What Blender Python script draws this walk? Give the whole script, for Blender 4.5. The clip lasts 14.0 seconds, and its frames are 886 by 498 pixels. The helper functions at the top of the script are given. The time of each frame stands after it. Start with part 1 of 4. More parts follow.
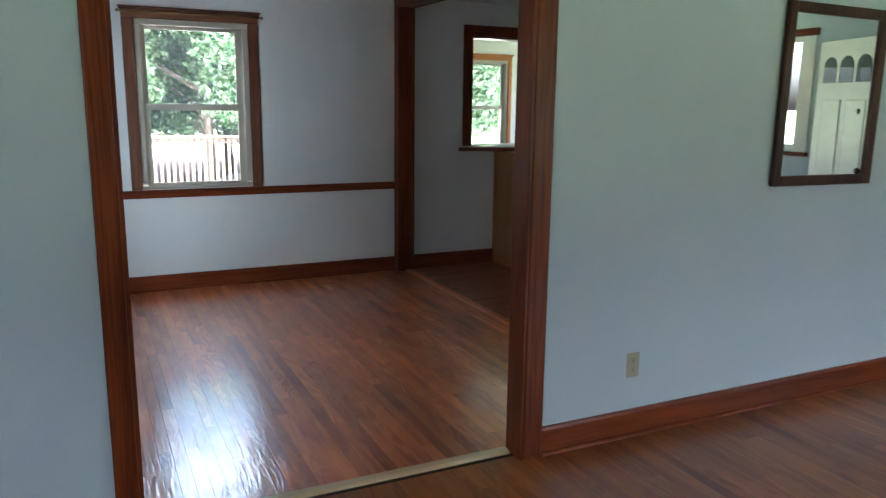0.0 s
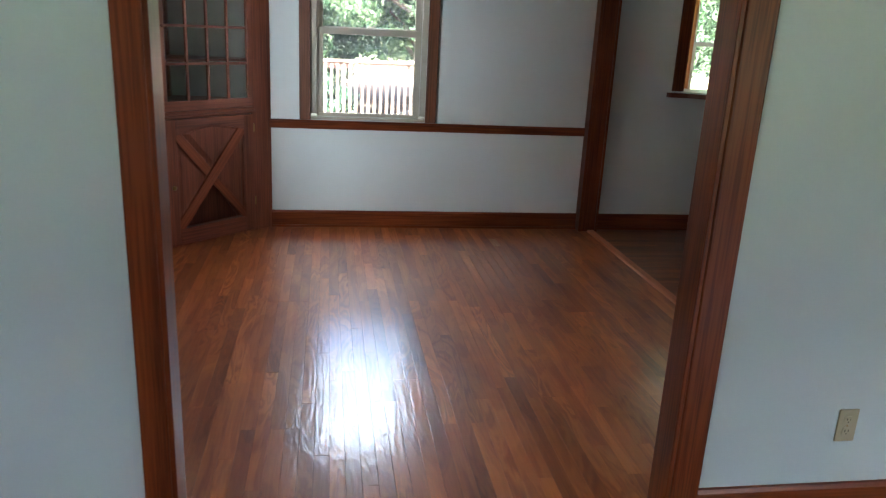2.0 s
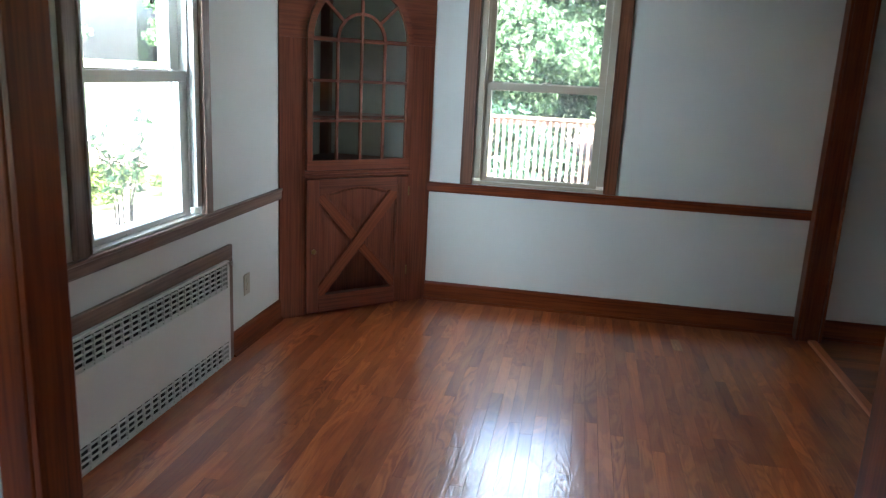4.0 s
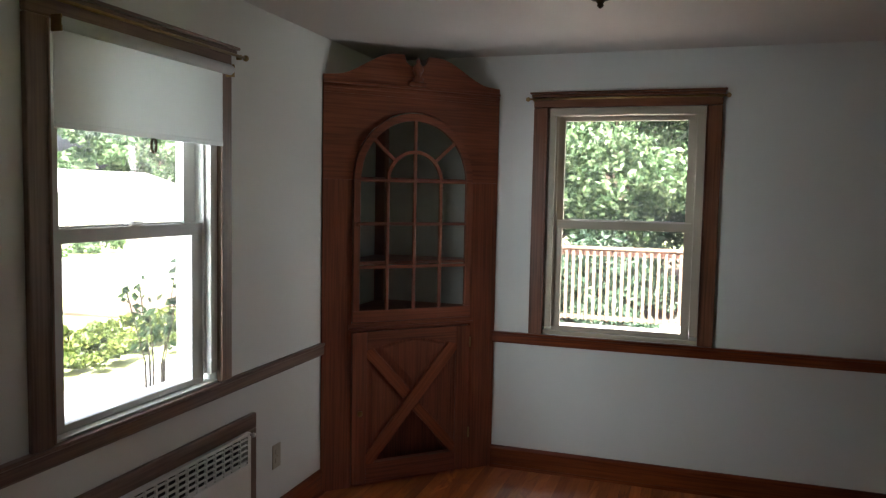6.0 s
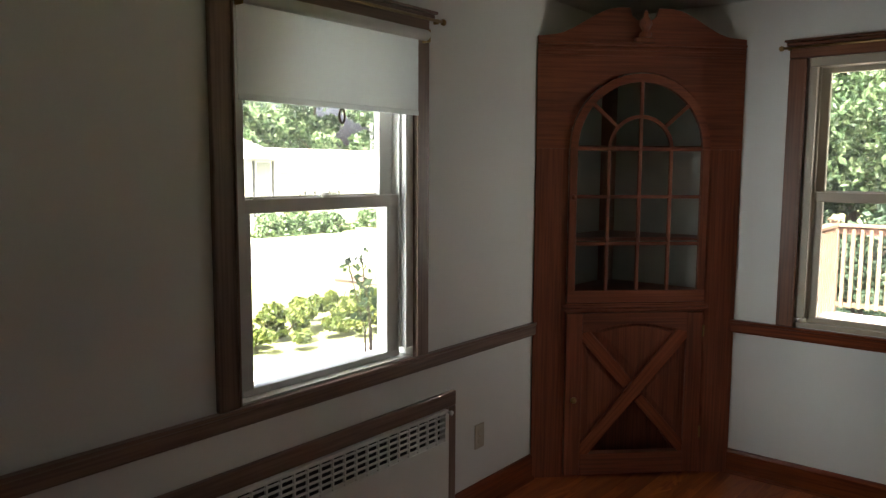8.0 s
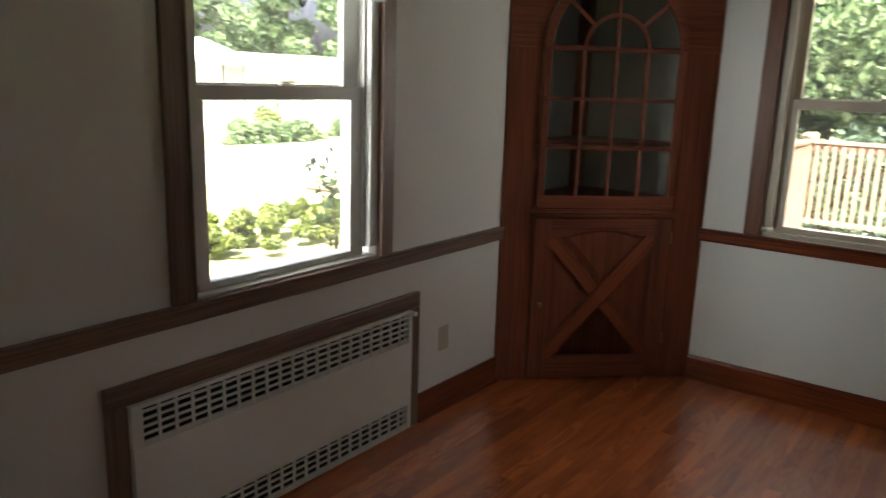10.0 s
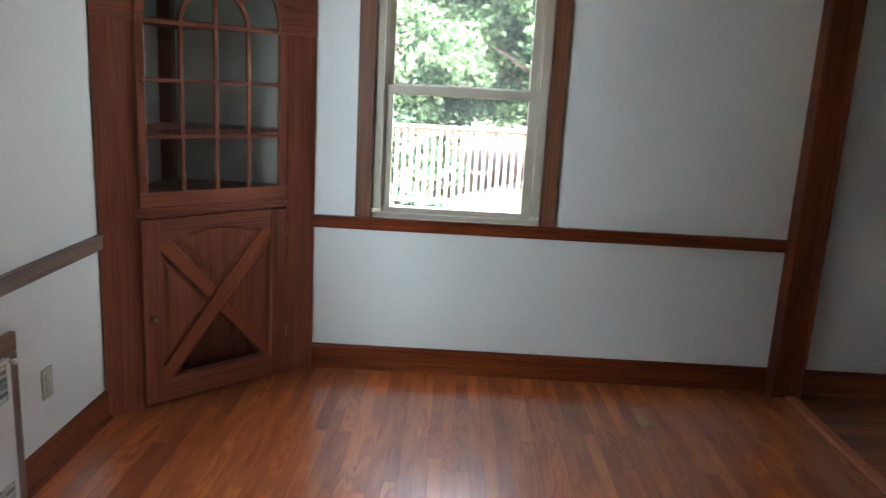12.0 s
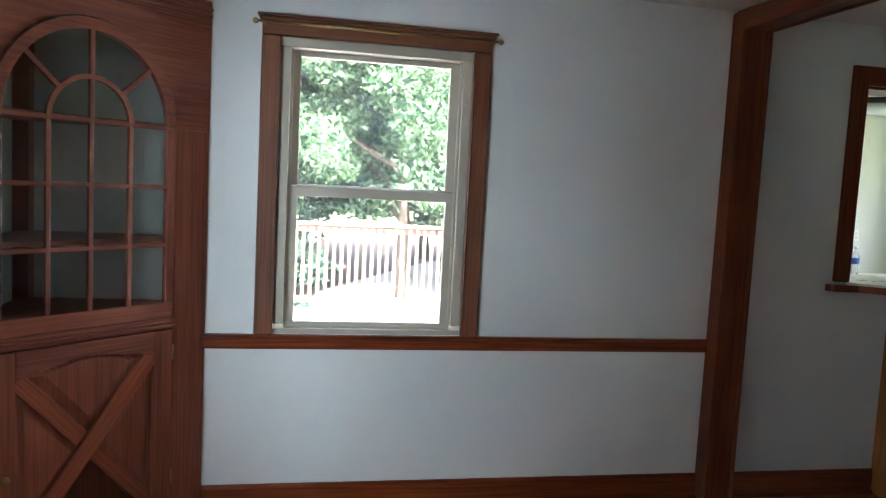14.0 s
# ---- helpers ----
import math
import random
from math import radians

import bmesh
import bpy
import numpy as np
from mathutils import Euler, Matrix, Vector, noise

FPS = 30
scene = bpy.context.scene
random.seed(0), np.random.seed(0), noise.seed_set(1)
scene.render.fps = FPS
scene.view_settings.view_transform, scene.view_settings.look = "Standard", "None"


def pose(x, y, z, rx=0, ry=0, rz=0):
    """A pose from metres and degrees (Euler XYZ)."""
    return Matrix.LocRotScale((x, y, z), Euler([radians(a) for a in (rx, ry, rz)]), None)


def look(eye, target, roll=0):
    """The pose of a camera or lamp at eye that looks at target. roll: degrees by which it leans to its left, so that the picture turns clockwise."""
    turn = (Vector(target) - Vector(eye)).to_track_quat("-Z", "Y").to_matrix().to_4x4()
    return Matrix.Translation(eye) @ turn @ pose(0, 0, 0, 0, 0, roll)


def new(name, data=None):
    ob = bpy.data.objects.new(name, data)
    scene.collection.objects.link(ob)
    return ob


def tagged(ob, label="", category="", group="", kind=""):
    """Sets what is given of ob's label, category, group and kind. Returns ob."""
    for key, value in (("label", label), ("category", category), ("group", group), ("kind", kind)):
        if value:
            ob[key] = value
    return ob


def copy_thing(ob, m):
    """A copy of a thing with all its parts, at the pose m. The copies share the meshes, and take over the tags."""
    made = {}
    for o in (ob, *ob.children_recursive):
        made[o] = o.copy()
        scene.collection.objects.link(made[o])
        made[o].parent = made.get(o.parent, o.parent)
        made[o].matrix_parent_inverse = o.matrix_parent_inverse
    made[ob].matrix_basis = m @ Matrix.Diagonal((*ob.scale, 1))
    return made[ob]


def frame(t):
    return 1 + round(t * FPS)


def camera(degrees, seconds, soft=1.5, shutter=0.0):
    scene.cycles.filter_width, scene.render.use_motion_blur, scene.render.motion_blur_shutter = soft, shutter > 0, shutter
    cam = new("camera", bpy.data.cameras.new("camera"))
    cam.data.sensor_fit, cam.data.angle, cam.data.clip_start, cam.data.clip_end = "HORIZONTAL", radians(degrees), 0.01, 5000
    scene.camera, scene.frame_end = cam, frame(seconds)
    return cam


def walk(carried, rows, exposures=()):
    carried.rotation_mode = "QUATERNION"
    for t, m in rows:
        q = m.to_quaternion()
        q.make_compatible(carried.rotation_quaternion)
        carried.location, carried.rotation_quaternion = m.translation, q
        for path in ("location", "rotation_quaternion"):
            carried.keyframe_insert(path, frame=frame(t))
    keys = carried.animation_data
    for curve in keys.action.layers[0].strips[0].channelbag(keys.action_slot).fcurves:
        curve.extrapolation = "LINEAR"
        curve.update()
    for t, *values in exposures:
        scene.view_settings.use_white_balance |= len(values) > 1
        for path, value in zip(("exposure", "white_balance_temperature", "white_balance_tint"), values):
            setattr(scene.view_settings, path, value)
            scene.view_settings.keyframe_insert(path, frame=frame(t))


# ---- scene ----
cam = camera(61.3, 14.0, 1.25, 0.4)
PATH = [
    (0, (0.659, -6.332, 1.528), (1.507, -4.562, 1.145), 0.7),
    (0.5, (0.754, -6.159, 1.522), (1.51, -4.346, 1.147), 1.5),
    (1, (0.883, -5.971, 1.505), (1.532, -4.136, 1.041), 1.4),
    (1.5, (1.055, -5.832, 1.538), (1.421, -3.937, 1.012), 2.6),
    (2, (1.191, -5.71, 1.546), (1.495, -3.818, 0.973), 2.9),
    (2.5, (1.317, -5.513, 1.542), (1.55, -3.599, 1.009), 3.6),
    (2.7, (1.39, -5.442, 1.541), (1.507, -3.51, 1.038), 3.0),
    (4.8, (1.871, -4.63, 1.574), (1.397, -2.728, 1.174), 2.2),
    (5, (1.888, -4.568, 1.582), (1.37, -2.669, 1.228), 1.5),
    (5.5, (1.915, -4.387, 1.603), (1.325, -2.491, 1.366), 1.7),
    (6, (1.867, -4.307, 1.624), (1.237, -2.414, 1.481), 1.1),
    (6.5, (1.848, -4.245, 1.62), (1.26, -2.339, 1.464), 0.2),
    (7, (1.943, -4.128, 1.615), (1.077, -2.333, 1.45), 0.1),
    (7.2, (1.968, -4.09, 1.613), (0.933, -2.4, 1.436), 0.3),
    (7.5, (1.996, -4.037, 1.611), (0.848, -2.412, 1.417), 0.1),
    (7.7, (2.0, -3.998, 1.607), (0.779, -2.425, 1.424), -0.5),
    (9.8, (2.025, -3.847, 1.532), (0.784, -2.335, 1.113), 1.7),
    (10, (1.991, -3.873, 1.528), (0.82, -2.313, 1.089), 1.8),
    (10.5, (1.872, -3.964, 1.505), (1.061, -2.19, 1.063), 1.0),
    (11, (1.72, -3.929, 1.49), (1.185, -2.057, 1.029), 1.5),
    (11.5, (1.545, -3.83, 1.485), (1.352, -1.897, 1.012), 1.8),
    (12, (1.454, -3.776, 1.513), (1.445, -1.824, 1.08), 3.1),
    (12.5, (1.311, -3.733, 1.559), (1.54, -1.794, 1.128), 2.4),
    (13, (1.195, -3.69, 1.563), (1.525, -1.736, 1.296), 1.5),
    (13.5, (1.159, -3.59, 1.549), (1.505, -1.626, 1.391), 2.4),
    (14, (1.153, -3.389, 1.541), (1.537, -1.435, 1.363), 3.0),
]
walk(cam, [(t, look(eye, target, roll)) for t, eye, target, roll in PATH],
     [(0.0, 4.05, 5150, 4), (0.6, 4.1, 5350, 4), (1.5, 4.2, 5450, 4), (2.5, 4.25, 5550, 3), (5.0, 3.8, 5150, 0), (5.5, 3.42, 5150, 1), (6.0, 3.15, 6100, 8), (6.5, 3.0, 6400, 9),
      (7.5, 2.92, 6500, 8), (10.0, 3.05, 6700, 8), (11.0, 3.18, 6900, 8), (11.5, 3.95, 7100, 8), (12.0, 4.3, 5550, 3), (12.5, 4.3, 5350, 3), (13.0, 4.3, 5350, 3), (14.0, 4.25, 5350, 4)])

# ---- world, sun, exposure ----
SUN_AZ, SUN_EL = 158.0, 58.0          # degrees from north towards east, and above the horizon
world = bpy.data.worlds.new("sky")
scene.world = world
world.use_nodes = True
wn = world.node_tree.nodes
sky = wn.new("ShaderNodeTexSky")
sky.sky_type = "NISHITA"
sky.sun_disc = False
sky.dust_density = 10.0
sky.air_density = 0.4
sky.ozone_density = 0.3
sky.sun_elevation, sky.sun_rotation = radians(SUN_EL), radians(SUN_AZ)
wn["Background"].inputs[1].default_value = 0.15
world.node_tree.links.new(sky.outputs[0], wn["Background"].inputs[0])
sun_data = bpy.data.lights.new("sun", "SUN")
sun_data.energy, sun_data.angle, sun_data.color = 5.0, radians(0.6), (1.0, 0.95, 0.87)
sun = new("sun", sun_data)
a, e = radians(SUN_AZ), radians(SUN_EL)
def fill_lamp(name, eye, target, w, h, watts, colour):
    """An area lamp added outside a window to boost the sky's light indoors."""
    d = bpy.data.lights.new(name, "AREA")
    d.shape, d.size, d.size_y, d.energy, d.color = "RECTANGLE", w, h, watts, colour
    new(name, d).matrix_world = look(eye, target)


# added out of sight beside the west window to brighten north wall and cabinet
fill_lamp("fill_west_window", (-0.55, -3.3, 1.35), (1.4, -0.6, 0.8), 0.9, 1.1, 12.0, (0.93, 0.98, 1.0))
# added above the deck, out of sight, to whiten the floor's reflection
fill_lamp("fill_over_deck", (1.5, 2.4, 3.15), (1.35, -2.5, 0.75), 2.3, 1.3, 3.3, (1.0, 0.99, 0.95))
# added out of sight to brighten the west wall and the cabinet
fill_lamp("fill_beside_north_window", (2.75, 0.55, 1.45), (0.5, -1.9, 0.6), 0.9, 1.1, 4.5, (1.0, 0.99, 0.95))
# lamps at two unseen living-room windows, both added to brighten the room
fill_lamp("fill_added_living_window", (-1.87, -7.2, 1.4), (2.0, -6.6, 1.1), 1.7, 1.2, 0.35, (0.72, 0.92, 1.0))
fill_lamp("fill_added_south_window", (5.4, -9.66, 1.4), (1.6, -4.0, 1.2), 1.7, 1.2, 0.12, (0.78, 0.92, 1.0))
# lamp added at an unseen east opening to brighten the kitchen
fill_lamp("fill_added_kitchen_window", (7.45, 1.9, 1.6), (5.0, 1.6, 1.2), 1.2, 1.0, 0.5, (0.95, 0.98, 1.0))
sun.matrix_world = look((math.sin(a) * math.cos(e) * 30, math.cos(a) * math.cos(e) * 30, math.sin(e) * 30), (0, 0, 0))


# ---- materials ----
def nodes(name):
    m = bpy.data.materials.new(name)
    m.use_nodes = True
    t = m.node_tree
    return m, t, t.nodes["Principled BSDF"]


def add(t, kind, **sockets):
    n = t.nodes.new(kind)
    for k, v in sockets.items():
        n.inputs[k.replace("_", " ")].default_value = v
    return n


def ramp(t, fac, stops):
    r = t.nodes.new("ShaderNodeValToRGB")
    while len(r.color_ramp.elements) < len(stops):
        r.color_ramp.elements.new(0.5)
    for el, (p, c) in zip(r.color_ramp.elements, stops):
        el.position, el.color = p, (*c, 1)
    t.links.new(fac, r.inputs[0])
    return r.outputs[0]


def mixc(t, fac, c1, c2, blend="MIX"):
    n = t.nodes.new("ShaderNodeMix")
    n.data_type, n.blend_type = "RGBA", blend
    for s, v in ((n.inputs[0], fac), (n.inputs[6], c1), (n.inputs[7], c2)):
        if isinstance(v, bpy.types.NodeSocket):
            t.links.new(v, s)
        else:
            s.default_value = v if not isinstance(v, tuple) else (*v, 1)
    return n.outputs[2]


def bump(t, bsdf, height, strength, dist=0.01):
    b = add(t, "ShaderNodeBump", Strength=strength, Distance=dist)
    t.links.new(height, b.inputs["Height"])
    t.links.new(b.outputs[0], bsdf.inputs["Normal"])


def coords(t, scale=(1, 1, 1), offset=None):
    tc = t.nodes.new("ShaderNodeTexCoord")
    mp = t.nodes.new("ShaderNodeMapping")
    mp.inputs["Scale"].default_value = scale
    t.links.new(tc.outputs["Object"], mp.inputs["Vector"])
    if offset is not None:
        t.links.new(offset, mp.inputs["Location"])
    return mp.outputs[0]


def plain(name, c1, c2, rough=0.5, scale=6.0, fine=60.0, relief=0.1, metal=0.0, dist=0.004, spec=0.5):
    """A surface with broad tone changes and a fine grain."""
    m, t, b = nodes(name)
    co = coords(t)
    n1 = add(t, "ShaderNodeTexNoise", Scale=scale, Detail=4.0)
    n2 = add(t, "ShaderNodeTexNoise", Scale=fine, Detail=3.0)
    for n in (n1, n2):
        t.links.new(co, n.inputs["Vector"])
    col = ramp(t, n1.outputs[0], ((0.3, c1), (0.7, c2)))
    col = mixc(t, 0.25, col, ramp(t, n2.outputs[0], ((0.3, c1), (0.7, c2))))
    t.links.new(col, b.inputs["Base Color"])
    r = t.nodes.new("ShaderNodeMapRange")
    r.inputs[3].default_value, r.inputs[4].default_value = max(rough - 0.08, 0.02), min(rough + 0.1, 1)
    t.links.new(n1.outputs[0], r.inputs[0])
    t.links.new(r.outputs[0], b.inputs["Roughness"])
    b.inputs["Metallic"].default_value = metal
    b.inputs["Specular IOR Level"].default_value = spec
    bump(t, b, n2.outputs[0], relief, dist)
    return m


def wood(name, dark, mid, light, axis, rough=0.3, per_piece=False, island=False, relief=0.12, coat=0.0, vary=0.0, figure=0.0, spec=0.22):
    """Varnished wood with its grain along the axis."""
    m, t, b = nodes(name)
    k = {"x": 0, "y": 1, "z": 2}[axis]
    off = None
    rnd = None
    if per_piece:
        rnd = t.nodes.new("ShaderNodeObjectInfo").outputs["Random"]
    if island:
        rnd = t.nodes.new("ShaderNodeNewGeometry").outputs["Random Per Island"]
    if rnd is not None:
        cm = t.nodes.new("ShaderNodeCombineXYZ")
        mu = t.nodes.new("ShaderNodeMath")
        mu.operation = "MULTIPLY"
        mu.inputs[1].default_value = 37.0
        t.links.new(rnd, mu.inputs[0])
        for i in range(3):
            t.links.new(mu.outputs[0], cm.inputs[i])
        off = cm.outputs[0]
    s1 = [9.0] * 3
    s1[k] = 1.7 if figure else 0.9
    s2 = [110.0] * 3
    s2[k] = 3.0
    n1 = add(t, "ShaderNodeTexNoise", Scale=1.0, Detail=3.0, Distortion=1.0 if figure > 0.2 else 0.15)
    t.links.new(coords(t, s1, off), n1.inputs["Vector"])
    # cathedral figure: rings cut along the board
    w = add(t, "ShaderNodeMath")
    w.operation = "MULTIPLY"
    w.inputs[1].default_value = 45.0
    t.links.new(n1.outputs[0], w.inputs[0])
    sn = add(t, "ShaderNodeMath")
    sn.operation = "SINE"
    t.links.new(w.outputs[0], sn.inputs[0])
    n2 = add(t, "ShaderNodeTexNoise", Scale=1.0, Detail=4.0)
    t.links.new(coords(t, s2, off), n2.inputs["Vector"])
    half = add(t, "ShaderNodeMath")
    half.operation = "MULTIPLY_ADD"
    half.inputs[1].default_value = half.inputs[2].default_value = 0.5
    t.links.new(sn.outputs[0], half.inputs[0])
    fig = ramp(t, half.outputs[0], ((0.0, light), (0.6, mid), (1.0, dark)))
    base = ramp(t, n1.outputs[0], ((0.25, dark), (0.5, mid), (0.8, light)))
    if figure and rnd is not None:
        # some boards are plainly figured, most are quiet
        fr = t.nodes.new("ShaderNodeMath")
        fr.operation = "PINGPONG"
        fr.inputs[1].default_value = 0.083
        t.links.new(rnd, fr.inputs[0])
        amt = t.nodes.new("ShaderNodeMapRange")
        amt.inputs[1].default_value, amt.inputs[2].default_value = 0.035, 0.083
        amt.inputs[3].default_value, amt.inputs[4].default_value = figure * 0.2, figure
        t.links.new(fr.outputs[0], amt.inputs[0])
        figure = amt.outputs[0]
    col = mixc(t, figure, base, fig) if figure else base
    col = mixc(t, 0.14 if figure else 0.4, col, ramp(t, n2.outputs[0], ((0.35, dark), (0.6, light))))
    if rnd is not None and vary:
        lo, hi = 1 - vary, 1 + vary
        col = mixc(t, 1.0, col, ramp(t, rnd, ((0.0, (lo, lo * 0.95, lo * 0.9)), (0.5, (1, 1, 1)), (1.0, (hi, hi * 1.06, hi * 1.1)))), "MULTIPLY")
    t.links.new(col, b.inputs["Base Color"])
    n3 = add(t, "ShaderNodeTexNoise", Scale=2.5, Detail=3.0)
    t.links.new(coords(t, (1, 1, 1), off), n3.inputs["Vector"])
    r = t.nodes.new("ShaderNodeMapRange")
    r.inputs[3].default_value, r.inputs[4].default_value = max(rough - 0.05, 0.03), rough + 0.06
    t.links.new(n3.outputs[0], r.inputs[0])
    t.links.new(r.outputs[0], b.inputs["Roughness"])
    b.inputs["Specular IOR Level"].default_value = spec
    if coat:
        b.inputs["Coat Weight"].default_value = coat
        b.inputs["Coat Roughness"].default_value = 0.15
        b.inputs["Coat IOR"].default_value = 2.1
        b.inputs["Specular IOR Level"].default_value = 0.5
        cb = add(t, "ShaderNodeBump", Strength=0.42, Distance=0.001)
        hm = add(t, "ShaderNodeMath")
        t.links.new(half.outputs[0], hm.inputs[0])
        t.links.new(n2.outputs[0], hm.inputs[1])
        t.links.new(hm.outputs[0], cb.inputs["Height"])
        t.links.new(cb.outputs[0], b.inputs["Coat Normal"])
    bump(t, b, n2.outputs[0], relief, 0.002)
    return m


def glassy(name, rough=0.0, tint=(1, 1, 1)):
    m, t, b = nodes(name)
    b.inputs["Base Color"].default_value = (*tint, 1)
    b.inputs["Transmission Weight"].default_value = 1.0
    b.inputs["Roughness"].default_value = rough
    b.inputs["IOR"].default_value = 1.45
    return m


def leafy(name, c1, c2, c3):
    m, t, b = nodes(name)
    rnd = t.nodes.new("ShaderNodeNewGeometry").outputs["Random Per Island"]
    col = ramp(t, rnd, ((0.0, c1), (0.55, c2), (1.0, c3)))
    t.links.new(col, b.inputs["Base Color"])
    b.inputs["Roughness"].default_value = 0.5
    tr = t.nodes.new("ShaderNodeBsdfTranslucent")
    t.links.new(col, tr.inputs[0])
    mx = add(t, "ShaderNodeMixShader", Fac=0.35)
    t.links.new(b.outputs[0], mx.inputs[1])
    t.links.new(tr.outputs[0], mx.inputs[2])
    t.links.new(mx.outputs[0], t.nodes["Material Output"].inputs[0])
    return m


WALL = plain("wall_paint", (0.635, 0.635, 0.60), (0.69, 0.69, 0.66), 0.55, 1.3, 180, 0.12, 0, 0.002)
# living-room paint, blued so that its colour holds the cool window light
WALL_LIVING = plain("cool_lit_wall_paint_living", (0.51, 0.605, 0.66), (0.57, 0.665, 0.72), 0.5, 1.3, 180, 0.12, 0, 0.002)
CEIL = plain("ceiling_paint", (0.66, 0.64, 0.60), (0.70, 0.68, 0.65), 0.8, 2, 120, 0.15, 0, 0.003)
TD, TM, TL = (0.046, 0.008, 0.003), (0.145, 0.030, 0.008), (0.245, 0.058, 0.014)
TRIM = {k: wood("trim_" + k, TD, TM, TL, k, 0.32, relief=0.08) for k in "xyz"}
CABW = {k: wood("cabinet_wood_" + k, (0.095, 0.026, 0.015), (0.22, 0.064, 0.033), (0.32, 0.104, 0.054), k, 0.42, relief=0.1, spec=0.5) for k in "xyz"}
# trim wood made browner: haze round the north window put into its colour
CASE_B = {k: wood("hazed_window_wood_" + k, (0.06, 0.021, 0.010), (0.15, 0.056, 0.027), (0.23, 0.093, 0.046), k, 0.34, relief=0.08, spec=0.4) for k in "xyz"}
# brown wood lightened and greyed: the west window's haze put into the colour
CASE_HAZED = {k: wood("hazed_casing_wood_" + k, (0.09, 0.052, 0.038), (0.17, 0.104, 0.074), (0.25, 0.16, 0.115), k, 0.36, relief=0.08, spec=0.5) for k in "xyz"}
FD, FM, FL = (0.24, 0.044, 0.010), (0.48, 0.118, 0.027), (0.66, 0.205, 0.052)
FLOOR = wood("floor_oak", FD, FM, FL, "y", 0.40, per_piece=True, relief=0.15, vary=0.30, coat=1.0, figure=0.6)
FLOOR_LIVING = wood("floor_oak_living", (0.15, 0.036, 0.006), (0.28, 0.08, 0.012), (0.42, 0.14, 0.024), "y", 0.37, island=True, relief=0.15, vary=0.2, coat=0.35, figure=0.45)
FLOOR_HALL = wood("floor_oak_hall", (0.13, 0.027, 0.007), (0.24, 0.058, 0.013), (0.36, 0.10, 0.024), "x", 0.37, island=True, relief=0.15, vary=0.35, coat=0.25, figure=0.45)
PALE = wood("pale_strip", (0.42, 0.30, 0.16), (0.52, 0.39, 0.22), (0.6, 0.47, 0.28), "x", 0.4)
STRIP = wood("dark_strip", (0.42, 0.13, 0.06), (0.54, 0.19, 0.09), (0.62, 0.24, 0.12), "y", 0.4)
GAP = plain("floor_gap", (0.02, 0.008, 0.004), (0.03, 0.012, 0.006), 0.8)
# tan and white vinyl, both darkened to hold their backlit shade
VINYL = plain("shaded_tan_vinyl", (0.37, 0.33, 0.255), (0.42, 0.375, 0.295), 0.35, 3, 90, 0.03)
VINYL_A = plain("shaded_white_vinyl", (0.5, 0.49, 0.46), (0.56, 0.55, 0.52), 0.35, 3, 90, 0.03)
GLASS = glassy("window_glass")
gt_ = GLASS.node_tree                      # a pale veil mixed into the panes, standing in for glare
veil = add(gt_, "ShaderNodeBsdfTranslucent", Color=(0.86, 0.90, 0.92, 1))
dn_ = add(gt_, "ShaderNodeTexNoise", Scale=3.0, Detail=6.0)
gt_.links.new(coords(gt_), dn_.inputs["Vector"])
dr_ = gt_.nodes.new("ShaderNodeMapRange")
dr_.inputs[3].default_value, dr_.inputs[4].default_value = 0.008, 0.02
gt_.links.new(dn_.outputs[0], dr_.inputs[0])
dm_ = add(gt_, "ShaderNodeMixShader")
gt_.links.new(dr_.outputs[0], dm_.inputs[0])
gt_.links.new(gt_.nodes["Principled BSDF"].outputs[0], dm_.inputs[1])
gt_.links.new(veil.outputs[0], dm_.inputs[2])
gt_.links.new(dm_.outputs[0], gt_.nodes["Material Output"].inputs[0])
OLD_GLASS = glassy("cabinet_glass", 0.02, (0.93, 0.98, 0.96))
BLIND = plain("blind_fabric", (0.74, 0.75, 0.74), (0.8, 0.81, 0.8), 0.8, 4, 300, 0.2, 0, 0.001)
bt_ = BLIND.node_tree
tl_ = add(bt_, "ShaderNodeBsdfTranslucent", Color=(0.8, 0.82, 0.82, 1))
mx_ = add(bt_, "ShaderNodeMixShader", Fac=0.3)
bt_.links.new(bt_.nodes["Principled BSDF"].outputs[0], mx_.inputs[1])
bt_.links.new(tl_.outputs[0], mx_.inputs[2])
bt_.links.new(mx_.outputs[0], bt_.nodes["Material Output"].inputs[0])
STEEL = plain("painted_steel", (0.66, 0.655, 0.62), (0.72, 0.715, 0.68), 0.38, 3, 90, 0.04)
# near-black colour that stands in for the shade inside hollows
DARK = plain("cavity_shade", (0.012, 0.013, 0.014), (0.025, 0.027, 0.03), 0.8)
BRASS = plain("brass", (0.30, 0.20, 0.09), (0.42, 0.29, 0.13), 0.3, 10, 80, 0.05, 1.0)
BRONZE = plain("dark_bronze", (0.05, 0.035, 0.025), (0.09, 0.06, 0.04), 0.35, 10, 80, 0.05, 0.9)
ALMOND = plain("almond_plastic", (0.40, 0.36, 0.25), (0.44, 0.40, 0.29), 0.3, 20, 90, 0.02)
TAN_PLATE = plain("tan_plate", (0.42, 0.37, 0.29), (0.47, 0.42, 0.33), 0.35, 20, 90, 0.03)
INSIDE = plain("cabinet_inside_paint", (0.66, 0.66, 0.61), (0.72, 0.72, 0.67), 0.6, 3, 90, 0.1)
PET = glassy("clear_plastic", 0.12, (0.92, 0.96, 1.0))
BLUE_LABEL = plain("blue_label", (0.03, 0.08, 0.3), (0.05, 0.11, 0.38), 0.4)
MIRROR, mt, mb = nodes("silvered_mirror")
mb.inputs["Base Color"].default_value = (0.86, 0.9, 0.9, 1)
